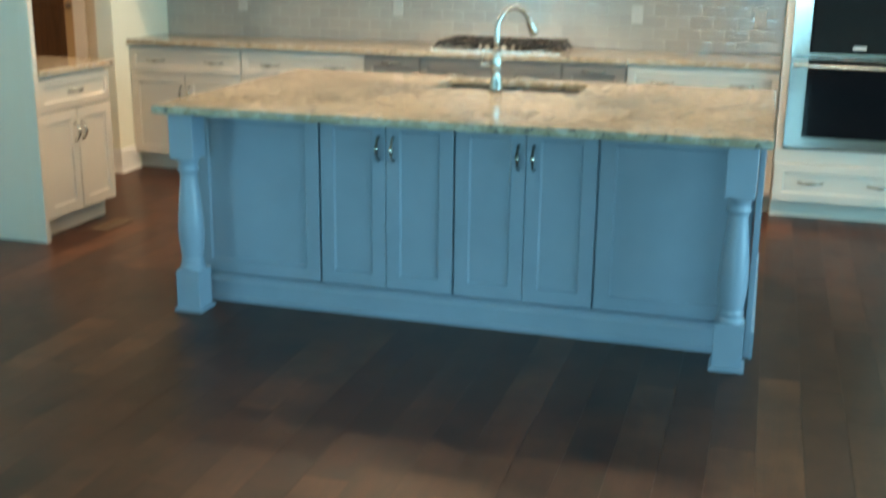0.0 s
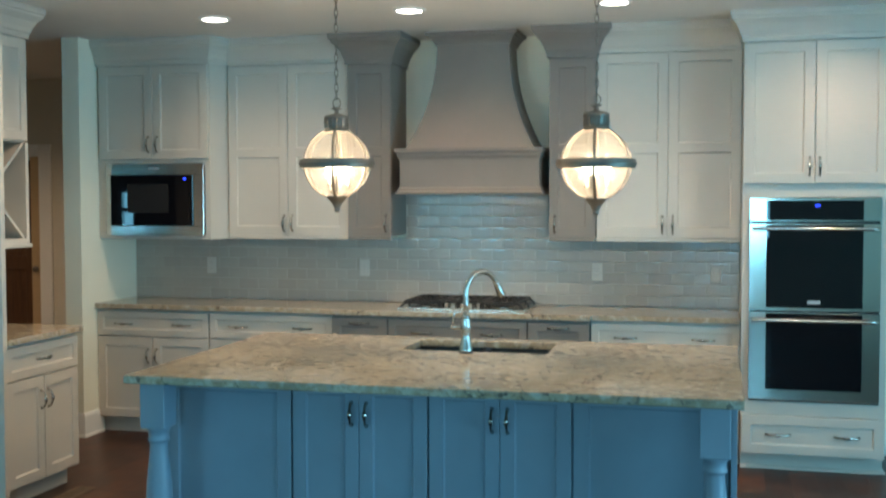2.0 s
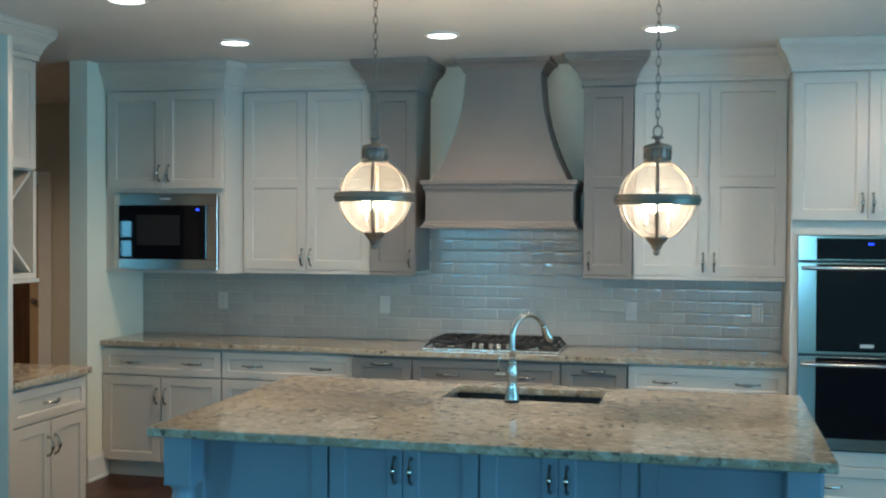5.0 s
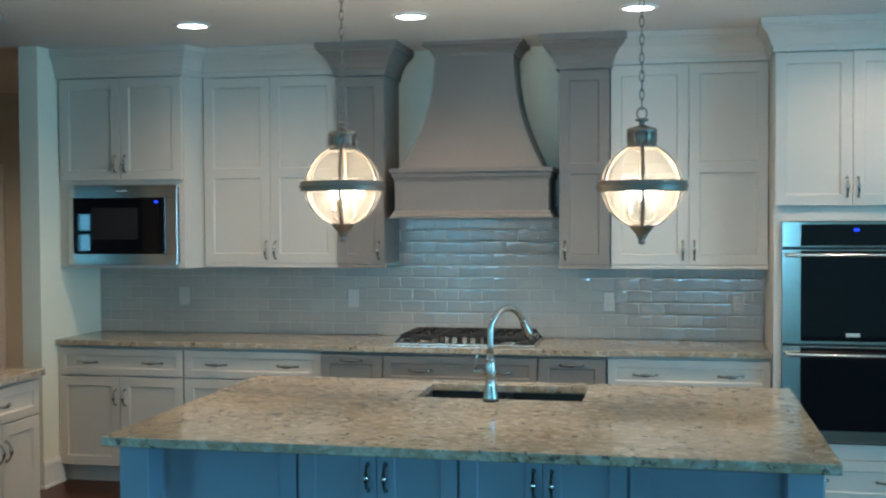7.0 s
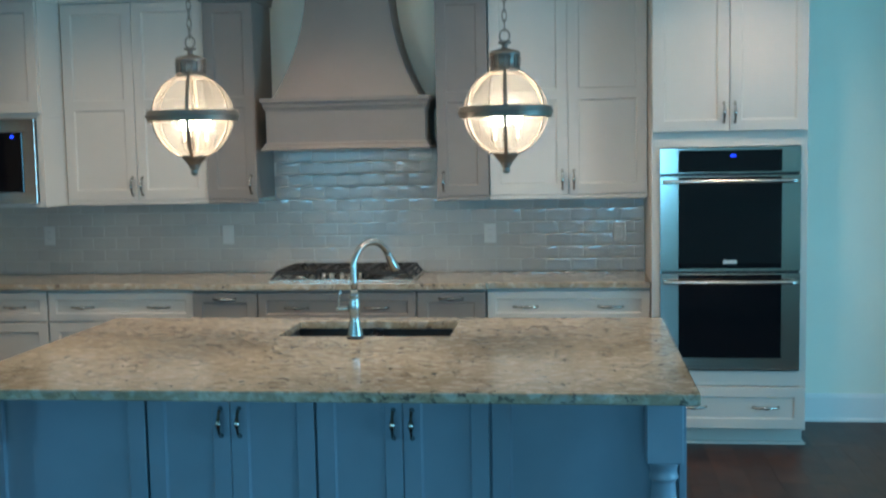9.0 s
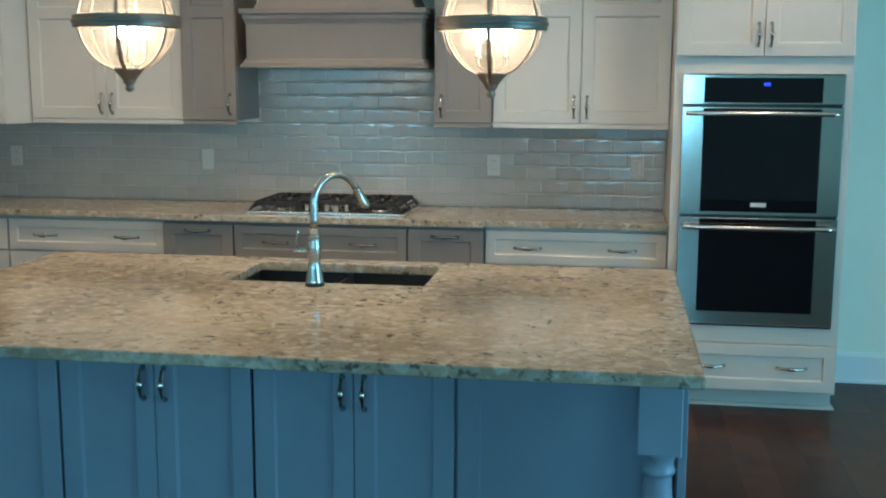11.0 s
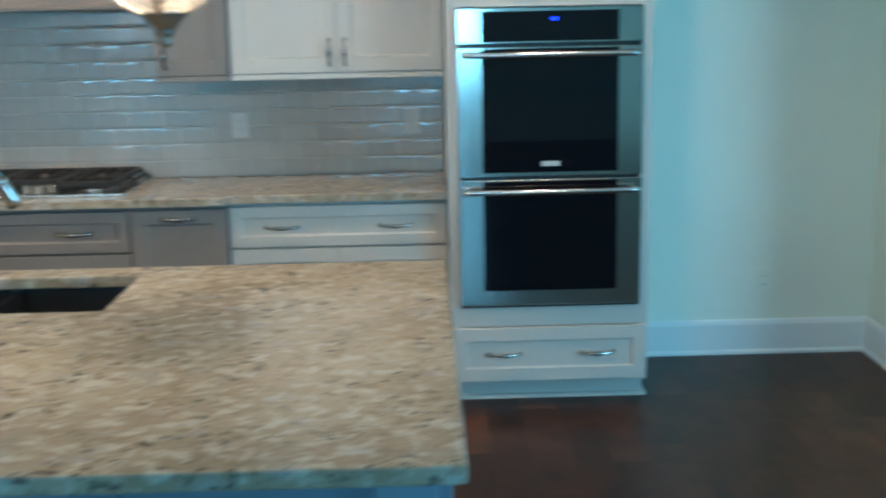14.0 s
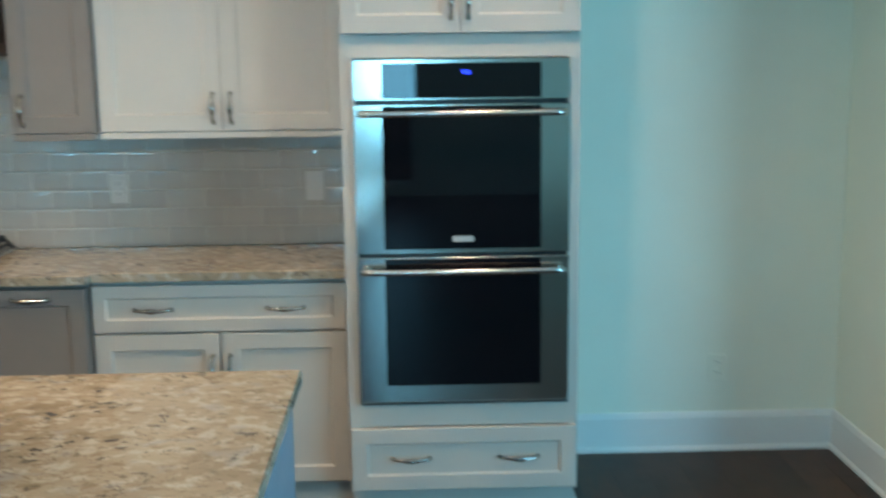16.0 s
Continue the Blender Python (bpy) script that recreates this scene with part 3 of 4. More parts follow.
# microwave cabinet with a canted side
YM = 2.86
mw_cab = thing("microwave_cabinet", "white shaker cabinet with two doors above a microwave opening", "cabinet")
for nm, za, zb in (("upper_box", 1.905, CEIL - 0.002), ("shelf", 1.376, 1.398)):
    bm = bmesh.new()
    loft(bm, [[(x, y, z) for x, y in ((LEFT + 0.002, YM + 0.023), (-3.497, YM + 0.023), (-3.437, YU + 0.03), (-3.437, BACK - 0.014), (LEFT + 0.002, BACK - 0.014))] for z in (za, zb)])
    part(nm, bm, WHITE_CAB, mw_cab)
bm = bmesh.new()
loft(bm, [[(x, y, z) for x, y in ((-3.535, YM + 0.023), (-3.497, YM + 0.023), (-3.437, YU + 0.03), (-3.437, BACK - 0.014), (-3.535, BACK - 0.014))] for z in (1.3985, 1.9045)])
part("side", bm, WHITE_CAB, mw_cab)
part("side", boxed(LEFT + 0.002, -4.285, YM + 0.023, BACK - 0.014, 1.3985, 1.9045), WHITE_CAB, mw_cab)
for a, b, px in ((-4.335, -3.925, -3.957), (-3.921, -3.505, -3.888)):
    d = part("door", panel_door(a, b, 1.935, 2.58, YM, 0.021, 0.06), WHITE_CAB, mw_cab)
    add_pull(d, px, 2.045, YM, 0.13)
crown_on(mw_cab, [(LEFT + 0.002, YM), (-3.497, YM), (-3.44, YU), (-3.436, YU)], WHITE_CAB)

# oven cabinet
YO = 2.75
ov_cab = thing("oven_cabinet", "tall white oven cabinet with two doors, a drawer and crown moulding", "cabinet")
for nm, q in (("side", (0.05, 0.092, YO + 0.003, 3.38, 0.105, 2.6)), ("side", (0.835, 0.872, YO + 0.003, 3.38, 0.105, 2.6)),
              ("rail", (0.092, 0.835, YO + 0.003, 3.38, 1.66, 1.735)), ("rail", (0.092, 0.835, YO + 0.003, 3.38, 0.352, 0.438)),
              ("upper_box", (0.092, 0.835, YO + 0.03, 3.38, 1.735, CEIL - 0.002)), ("drawer_box", (0.092, 0.835, YO + 0.03, 3.38, 0.105, 0.352))):
    part(nm, boxed(*q), WHITE_CAB, ov_cab)
d = part("drawer", panel_door(0.056, 0.866, 0.116, 0.348, YO - 0.02, 0.021, 0.055), WHITE_CAB, ov_cab)
for px in (0.27, 0.66):
    add_pull(d, px, 0.236, YO - 0.02, 0.135, False)
for a, b, px in ((0.054, 0.457, 0.43), (0.461, 0.868, 0.488)):
    d = part("door", panel_door(a, b, 1.742, 2.58, YO - 0.02, 0.021, 0.06), WHITE_CAB, ov_cab)
    add_pull(d, px, 1.85, YO - 0.02, 0.13)
bm = bmesh.new()
box(bm, 0.052, 0.875, 2.86, 3.38, 0.0, 0.1045)
sweep(bm, [(0.052, 2.86, 0), (0.875, 2.86, 0), (0.875, BACK - 0.02, 0)], ((0.0, 0), (0.018, 0), (0.017, 0.008), (0.010, 0.016), (0, 0.019)))
part("plinth", bm, WHITE_CAB, ov_cab)
crown_on(ov_cab, [(0.05, YU), (0.05, YO - 0.02), (0.872, YO - 0.02), (0.872, BACK - 0.004)], WHITE_CAB)


# ---- double oven ----
def bowed(x0, x1, z0, z1, y, depth, bow, cols=48, xc=None, hw=None):
    """Upright slab whose front curves back towards its sides."""
    bm = bmesh.new()
    xc = (x0 + x1) / 2 if xc is None else xc
    hw = (x1 - x0) / 2 if hw is None else hw
    rings = []
    for i in range(cols + 1):
        x = x0 + (x1 - x0) * i / cols
        f = y + bow * max(0.0, (abs((x - xc) / hw) - 0.66) / 0.34) ** 1.2
        e = 0.003
        rings.append([(x, y + depth, z0), (x, f + e, z0), (x, f, z0 + e), (x, f, z1 - e), (x, f + e, z1), (x, y + depth, z1)])
    loft(bm, rings)
    return bm


OX0, OX1, OXC = 0.094, 0.834, 0.464
oven = thing("double_oven", "stainless steel double wall oven with black glass doors", "oven")
part("body", boxed(OX0 + 0.004, OX1 - 0.004, YO + 0.004, 3.3, 0.442, 1.654), BLACK_PLASTIC, oven)
panel = part("control_panel", bowed(OX0, OX1, 1.517, 1.656, 2.728, 0.030, 0.002), STEEL, oven, "stainless control panel")
part("display", bowed(0.19, 0.736, 1.522, 1.643, 2.7265, 0.01, 0.002, 36, OXC, 0.37), GLASS_BLACK, panel, "black glass display")
bm = bmesh.new()
for cx in (0.466, 0.4725, 0.481, 0.4875):
    box(bm, cx, cx + 0.0045, 2.7235, 2.7255, 1.604, 1.617)
part("clock_digits", bm, BLUE_DIGITS, panel, "glowing blue digits")
for z0, z1, g0, g1, hz, up in ((0.985, 1.503, 1.0, 1.498, 1.473, True), (0.446, 0.972, 0.508, 0.968, 0.929, False)):
    dr = part("oven_door", bowed(OX0, OX1, z0, z1, 2.728, 0.030, 0.002), STEEL, oven, "stainless oven door")
    part("glass", bowed(0.19, 0.736, g0, g1, 2.7265, 0.01, 0.002, 36, OXC, 0.37), GLASS_BLACK, dr, "black glass")
    bm = bmesh.new()
    pts = [(0.108 + 0.712 * i / 16, 2.682 - 0.010 * math.sin(math.pi * i / 16), hz) for i in range(17)]
    tube(bm, pts, 0.0115, 14)
    for hx in (0.125, 0.803):
        m = Matrix.Translation((hx, 2.711, hz)) @ Matrix.Rotation(radians(90), 4, "X")
        bmesh.ops.create_cone(bm, cap_ends=True, segments=12, radius1=0.012, radius2=0.01, depth=0.05, matrix=m)
    part("bar_handle", bm, STEEL_BAR, dr, "satin steel bar handle", True)
    if up:
        part("badge", boxed(0.427, 0.50, 2.7215, 2.725, 1.027, 1.047, 0.001), PLASTIC, dr, "small pale badge")
part("base_trim", boxed(OX0, OX1, 2.738, 2.752, 0.436, 0.4445), BLACK_PLASTIC, oven)

# ---- microwave ----
mw = thing("microwave", "stainless steel built-in microwave with a black glass door", "microwave")
part("casing", boxed(-4.27, -3.55, YM + 0.01, 3.3, 1.41, 1.89), BLACK_PLASTIC, mw)
bm = bmesh.new()
for q in ((-4.282, -3.537, 1.823, 1.898), (-4.282, -3.537, 1.40, 1.468), (-4.282, -4.248, 1.468, 1.823), (-3.612, -3.537, 1.468, 1.823)):
    box(bm, q[0], q[1], YM - 0.008, YM + 0.012, q[2], q[3], 0.0012)
part("trim_frame", bm, STEEL, mw)
dr = part("door", boxed(-4.247, -3.613, YM - 0.012, YM + 0.009, 1.469, 1.822, 0.004, segments=2), GLASS_BLACK, mw)
part("window", boxed(-4.115, -3.80, YM - 0.0145, YM - 0.0125, 1.56, 1.76), MESH_DARK, dr, "dark mesh window")
part("clock_digits", boxed(-3.685, -3.664, YM - 0.0145, YM - 0.0125, 1.79, 1.802), BLUE_DIGITS, dr, "glowing blue digits")
part("badge", boxed(-3.95, -3.87, YM - 0.0105, YM - 0.0085, 1.862, 1.873), PLASTIC, mw, "small pale badge")

# ---- range hood ----
HX = -1.69
hood = thing("range_hood", "taupe-grey painted range hood with a curved chimney", "range hood")
rings = []
for i in range(25):
    u = i / 24
    k = (1 - u) ** 2.25
    hw, yf, z = 0.242 + 0.192 * k, 3.10 - 0.12 * k, 1.985 + 0.745 * u
    rings.append([(HX - hw, BACK - 0.004, z), (HX - hw, yf, z), (HX + hw, yf, z), (HX + hw, BACK - 0.004, z)])
bm = bmesh.new()
loft(bm, rings)
part("chimney", bm, GREY_CAB, hood)
bm = bmesh.new()
sweep(bm, [(HX - 0.244, BACK - 0.004, 2.70), (HX - 0.244, 3.098, 2.70), (HX + 0.244, 3.098, 2.70), (HX + 0.244, BACK - 0.004, 2.70)],
      ((0, -0.02), (0.010, -0.02), (0.014, -0.004), (0.034, 0.022), (0.046, 0.030), (0.046, 0.038), (0.068, 0.042), (0.068, 0.064), (0, 0.064)))
part("crown", bm, GREY_CAB, hood)
part("mantel", boxed(-2.158, -1.220, 2.962, BACK - 0.004, 1.70, 1.955, 0.002), GREY_CAB, hood)
for nm, z, prof in (("mantel_shelf", 1.913, ((0, 0), (0.004, 0), (0.008, 0.014), (0.014, 0.022), (0.016, 0.044), (0.028, 0.05), (0.028, 0.074), (0, 0.074))),
                    ("lower_trim", 1.684, ((0, 0), (0.026, 0), (0.026, 0.012), (0.014, 0.024), (0.008, 0.042), (0, 0.046)))):
    bm = bmesh.new()
    sweep(bm, [(-2.158, BACK - 0.006, z), (-2.158, 2.962, z), (-1.220, 2.962, z), (-1.220, BACK - 0.006, z)], prof)
    part(nm, bm, GREY_CAB, hood)
part("shelf_top", boxed(-2.158, -1.220, 2.962, BACK - 0.006, 1.957, 1.986), GREY_CAB, hood)
part("underside", boxed(-2.15, -1.228, 2.97, BACK - 0.006, 1.688, 1.699), STEEL, hood, "steel hood underside")

# ---- cooktop ----
cook = thing("gas_cooktop", "stainless gas cooktop with black cast-iron grates and steel knobs", "cooktop")
CX0, CX1, CY0, CY1 = -2.150, -1.292, 2.865, 3.345
part("tray", boxed(CX0, CX1, CY0, CY1, 0.9215, 0.934, 0.004, segments=2), STEEL_BAR, cook, "satin stainless tray")


def grate(x0, x1, y0, y1, lean0, lean1):
    """Grate of square bars; lean: how far the outer feet splay out beyond the top frame."""
    bm = bmesh.new()
    z0, z1, w = 0.962, 0.984, 0.015
    for q in ((x0, x1, y0, y0 + w), (x0, x1, y1 - w, y1), (x0, x0 + w, y0 + w, y1 - w), (x1 - w, x1, y0 + w, y1 - w)):
        box(bm, *q, z0, z1, 0.002)
    xm, ym = (x0 + x1) / 2, (y0 + y1) / 2
    for fx in (x0 + (x1 - x0) * 0.27, xm, x1 - (x1 - x0) * 0.27):
        box(bm, fx - 0.005, fx + 0.005, y0 + w, ym - 0.045, z0, z1 + 0.004, 0.002)
        box(bm, fx - 0.005, fx + 0.005, ym + 0.045, y1 - w, z0, z1 + 0.004, 0.002)
    for fy in (y0 + (y1 - y0) * 0.25, ym, y1 - (y1 - y0) * 0.25):
        box(bm, x0 + w, xm - 0.04, fy - 0.005, fy + 0.005, z0, z1 + 0.004, 0.002)
        box(bm, xm + 0.04, x1 - w, fy - 0.005, fy + 0.005, z0, z1 + 0.004, 0.002)
    for fx, lean in ((x0, -lean0), (x1 - w, lean1)):
        for fy in (y0, ym - w / 2, y1 - w):
            d = w + (0.02 if lean else 0)
            loft(bm, [[(fx + lean + a, fy + c, 0.9345) for a, c in ((0, 0), (w, 0), (w, w), (0, w))],
                      [(fx + a, fy + c, z0 + 0.012) for a, c in ((0, 0), (d if lean < 0 else w, 0), (d if lean < 0 else w, w), (0, w))]])
        if lean:
            # sloping skirt bar along the outer side
            tube(bm, [(fx + lean * 0.55 + w / 2, y0 + 0.004, 0.952), (fx + lean * 0.55 + w / 2, y1 - 0.004, 0.952)], 0.007, 6)
    return bm


for gx0, gx1, gy0, la, lb in ((-2.108, -1.860, 2.885, 0.036, 0.0), (-1.854, -1.588, 2.968, 0.0, 0.0), (-1.582, -1.334, 2.885, 0.0, 0.036)):
    part("grate", grate(gx0, gx1, gy0, 3.330, la, lb), CAST_IRON, cook, "black cast-iron grate")
for bx, by, br in ((-1.984, 2.99, 0.036), (-1.984, 3.22, 0.046), (-1.721, 3.15, 0.06), (-1.458, 2.99, 0.046), (-1.458, 3.22, 0.036)):
    bm = bmesh.new()
    lathe(bm, ((br * 1.35, 0), (br * 1.35, 0.007), (br * 1.05, 0.012), (br * 1.0, 0.013)), 20, (bx, by, 0.9342))
    ring = part("burner", bm, STEEL_BAR, cook, "pale metal burner ring", True)
    bm = bmesh.new()
    lathe(bm, ((br * 0.98, 0.0135), (br, 0.016), (br, 0.021), (br * 0.8, 0.024), (0.004, 0.025)), 20, (bx, by, 0.9342))
    part("burner_cap", bm, CAST_IRON, ring, "black burner cap", True)
for kx, ky in ((-1.832, 2.925), (-1.777, 2.898), (-1.721, 2.925), (-1.665, 2.898), (-1.610, 2.925)):
    bm = bmesh.new()
    lathe(bm, ((0.023, 0), (0.023, 0.006), (0.019, 0.009), (0.0185, 0.030), (0.0165, 0.034), (0.003, 0.0345)), 18, (kx, ky, 0.9342))
    box(bm, kx - 0.0035, kx + 0.0035, ky - 0.017, ky + 0.017, 0.9680, 0.9735, 0.001)
    part("knob", bm, NICKEL, cook, "round steel knob", True)


# ---- outlets ----
def outlet(x, y, z, face="outlet", w=0.072, h=0.117, mat=PLASTIC):
    o = thing("wall_outlet" if face == "outlet" else "light_switch", "white plastic %s plate on the wall" % face, face, pose(x, y, z), "wall plates")
    part("plate", boxed(-w / 2, w / 2, -0.006, 0, -h / 2, h / 2, 0.002), mat, o)
    if face == "outlet":
        for s in (-0.021, 0.021):
            r = part("receptacle", boxed(-0.017, 0.017, -0.0078, -0.0055, s - 0.0145, s + 0.0145, 0.0015), mat, o)
            bm = bmesh.new()
            for sx in (-0.0065, 0.0065):
                box(bm, sx - 0.0008, sx + 0.0008, -0.0082, -0.0077, s - 0.003, s + 0.007)
            part("slots", bm, BLACK_PLASTIC, r)
    else:
        part("rocker", boxed(-0.017, 0.017, -0.0085, -0.0055, -0.033, 0.033, 0.002), PLASTIC, o)


TILE_Y = 3.384
outlet(-3.736, TILE_Y, 1.165)
outlet(-2.545, TILE_Y, 1.162, "switch")
outlet(-0.887, TILE_Y, 1.156)
outlet(-0.103, TILE_Y, 1.158, "switch")
outlet(1.56, BACK, 0.36, mat=WALL_PAINT)

# ---- thermostat and return grille ----
th = thing("thermostat", "small white plastic thermostat on the wall", "thermostat", pose(2.285, 2.66, 1.462))
part("case", boxed(-0.065, 0.065, -0.026, 0, -0.045, 0.045, 0.006, segments=2), TRIM_PAINT, th)
part("screen", boxed(-0.026, 0.016, -0.0275, -0.0255, -0.006, 0.024), GREEN_LCD, th, "grey-green display")
for bx in (0.034, 0.048):
    part("button", boxed(bx - 0.005, bx + 0.005, -0.029, -0.0255, -0.01, 0.02, 0.001), PLASTIC, th)

gr = thing("return_air_grille", "large white slatted return air grille low on the wall", "air grille", pose(2.305, 2.66, 0.19))
GW, GH = 0.54, 0.70
bm = bmesh.new()
for q in ((0, GW, 0, 0.032), (0, GW, GH - 0.032, GH), (0, 0.032, 0.032, GH - 0.032), (GW - 0.032, GW, 0.032, GH - 0.032), (GW / 2 - 0.008, GW / 2 + 0.008, 0.032, GH - 0.032)):
    box(bm, q[0], q[1], -0.012, 0, q[2], q[3], 0.002)
part("frame", bm, TRIM_PAINT, gr)
part("backing", boxed(0.03, GW - 0.03, -0.002, -0.0005, 0.03, GH - 0.03), GRILLE_SHADE, gr, "pale flat sheet, toned to stand in for the shade behind the slats")
slat = bmesh.new()
box(slat, 0.032, GW - 0.032, -0.0009, 0.0009, -0.009, 0.009)
me = to_object("slat", slat, TRIM_PAINT)
me.parent, me.location, me.rotation_euler = gr, (0, -0.0075, 0.045), (radians(38), 0, 0)
for k in range(1, 45):
    o = me.copy()
    scene.collection.objects.link(o)
    o.location = (0, -0.0075, 0.045 + 0.01405 * k)

# ---- island ----
IX0, IX1, IY0, IY1 = -2.492, 0.015, -0.018, 1.517
isl = thing("kitchen_island", "blue-grey painted kitchen island, daylight's blue put into its colour, with shaker doors and turned legs", "kitchen island")
IF = 0.31
bm = bmesh.new()
box(bm, -2.478, -0.034, IF + 0.034, 1.47, 0.0, 0.66)
for q in ((-2.478, -1.62, IF + 0.034, 1.47), (-0.84, -0.034, IF + 0.034, 1.47), (-1.62, -0.84, IF + 0.034, 0.99), (-1.62, -0.84, 1.44, 1.47)):
    box(bm, *q, 0.66, 0.884)
part("body", bm, ISLAND_PAINT, isl)
for a, b in ((-2.476, -1.878), (-0.648, -0.038)):
    part("end_panel", panel_door(a, b, 0.114, 0.876, IF, 0.021, 0.062), ISLAND_PAINT, isl)
for a, b, px in ((-1.868, -1.568, -1.600), (-1.565, -1.266, -1.533), (-1.256, -0.956, -0.987), (-0.953, -0.658, -0.922)):
    d = part("door", panel_door(a, b, 0.114, 0.876, IF, 0.021, 0.06), ISLAND_PAINT, isl)
    add_pull(d, px, 0.745, IF, 0.125)
bm = bmesh.new()
sweep(bm, [(-2.478, IF + 0.02, 0), (-0.034, IF + 0.02, 0)],
      ((0, 0), (0.085, 0), (0.085, 0.012), (0.078, 0.018), (0.070, 0.02), (0.070, 0.09), (0.062, 0.1), (0.045, 0.112), (0, 0.112)))
part("base_rail", bm, ISLAND_PAINT, isl)
side = part("side_panel", boxed(-0.030, -0.006, 0.225, 1.475, 0.0, 0.884, 0.002), ISLAND_PAINT, isl)
bm = bmesh.new()
sweep(bm, [(-0.0055, 0.225, 0), (-0.0055, 1.475, 0)], ((0, 0), (0.012, 0), (0.012, 0.10), (0.002, 0.118), (0, 0.118)))
part("side_rail", bm, ISLAND_PAINT, isl)


def turned_leg(cx, cy):
    bm = bmesh.new()
    h = 0.0565
    prof = ((0.054, 0.186), (0.056, 0.192), (0.056, 0.202), (0.050, 0.210), (0.045, 0.214), (0.044, 0.219), (0.049, 0.223), (0.050, 0.231),
            (0.046, 0.236), (0.046, 0.246), (0.050, 0.270), (0.0545, 0.305), (0.0565, 0.345), (0.0560, 0.385), (0.0535, 0.435), (0.0490, 0.485),
            (0.0430, 0.540), (0.0385, 0.585), (0.0370, 0.615), (0.038, 0.622), (0.0455, 0.627), (0.0465, 0.634), (0.0430, 0.640), (0.0415, 0.655),
            (0.0445, 0.668), (0.051, 0.678), (0.053, 0.686))
    lathe(bm, prof, 28, (cx, cy, 0))
    ob = part("leg", bm, ISLAND_PAINT, isl, "turned balustrade leg", False)
    for p in ob.data.polygons:
        p.use_smooth = len(p.vertices) == 4 and abs(p.normal.z) < 0.98
    part("top_block", boxed(cx - h, cx + h, cy - h, cy + h, 0.685, 0.884, 0.003), ISLAND_PAINT, ob)
    part("foot_block", boxed(cx - h, cx + h, cy - h, cy + h, 0.015, 0.188, 0.003), ISLAND_PAINT, ob)
    part("foot_plate", boxed(cx - h - 0.011, cx + h + 0.011, cy - h - 0.011, cy + h + 0.011, 0.0, 0.015, 0.004), ISLAND_PAINT, ob)


turned_leg(-2.397, 0.105)
turned_leg(-0.088, 0.105)
SX0, SX1, SY0, SY1 = -1.585, -0.872, 1.02, 1.41
slab_top("island_top", [(IX0, IY0), (IX1, IY0), (IX1, IY1), (IX0, IY1)], 0.8855, 0.921, "polished cream and tan mottled granite island top with a sink cut-out", (SX0, SX1, SY0, SY1), 0.005)

sink = thing("sink", "black undermount double-bowl sink in the island top", "sink")
bm = bmesh.new()
e = 0.012
for x0, x1 in ((SX0 - e, -1.245), (-1.215, SX1 + e)):
    rings = []
    for inset, z in ((0.0, 0.884), (0.006, 0.80), (0.014, 0.72), (0.04, 0.695), (0.09, 0.688)):
        rings.append([(x0 + inset, SY0 - e + inset, z), (x1 - inset, SY0 - e + inset, z), (x1 - inset, SY1 + e - inset, z), (x0 + inset, SY1 + e - inset, z)])
    made = loft(bm, rings, True, False)
    bm.faces.new(made[-1])
box(bm, -1.245, -1.215, SY0 - e, SY1 + e, 0.72, 0.872, 0.004)
part("bowl", bm, SINK_MAT, sink)
for cx in (-1.42, -1.04):
    bm = bmesh.new()
    lathe(bm, ((0.045, 0.0), (0.045, 0.004), (0.03, 0.005), (0.026, 0.001)), 20, (cx, 1.215, 0.6885))
    part("drain", bm, NICKEL, sink, "steel drain ring", True)

# ---- faucet ----
FX, FY = -1.247, 0.963
fa = thing("faucet", "brushed nickel gooseneck kitchen faucet with a side lever", "faucet", pose(FX, FY, 0.921))
bm = bmesh.new()
lathe(bm, ((0.0345, 0.0), (0.0352, 0.004), (0.0345, 0.0095), (0.030, 0.0105)), 24)
part("base_ring", bm, BLACK_PLASTIC, fa, "black base ring", True)
bm = bmesh.new()
lathe(bm, ((0.033, 0.0105), (0.033, 0.014), (0.0318, 0.020), (0.029, 0.036), (0.024, 0.06), (0.0205, 0.085), (0.0225, 0.10), (0.0245, 0.125), (0.023, 0.15),
           (0.019, 0.168), (0.0205, 0.172), (0.0205, 0.180), (0.016, 0.185), (0.0145, 0.2)), 24)
part("body", bm, FAUCET_METAL, fa, smooth=True)
ang = math.atan2(0.17, 0.135)
dx, dy = math.cos(ang), math.sin(ang)
R = 0.098
pts = [(0, 0, 0.19), (0, 0, 0.23), (0, 0, 0.27)]
for i in range(1, 19):
    a = math.pi * (1 - i / 18 * 0.86)
    pts.append((dx * (R + R * math.cos(a)), dy * (R + R * math.cos(a)), 0.285 + R * math.sin(a)))
bm = bmesh.new()
tube(bm, pts, [0.0135] * 3 + [0.0132] * 18, 14)
part("spout", bm, FAUCET_METAL, fa, smooth=True)
tip = Vector(pts[-1])
way = (Vector(pts[-1]) - Vector(pts[-2])).normalized()
bm = bmesh.new()
tube(bm, [tip + way * s for s in (-0.006, 0.0, 0.008, 0.03, 0.06, 0.075, 0.08)], [0.0145, 0.0165, 0.0155, 0.0175, 0.0215, 0.022, 0.019], 16)
head = part("spray_head", bm, FAUCET_METAL, fa, smooth=True)
inner = Vector((-dx, -dy, 0)) * 0.0165
bm = bmesh.new()
tube(bm, [tip + way * s + inner * k for s, k in ((0.012, 0.86), (0.03, 0.98), (0.052, 1.12), (0.064, 1.16))], [0.003, 0.0055, 0.006, 0.003], 8)
part("spray_button", bm, BLACK_PLASTIC, head, "black spray button", True)
bm = bmesh.new()
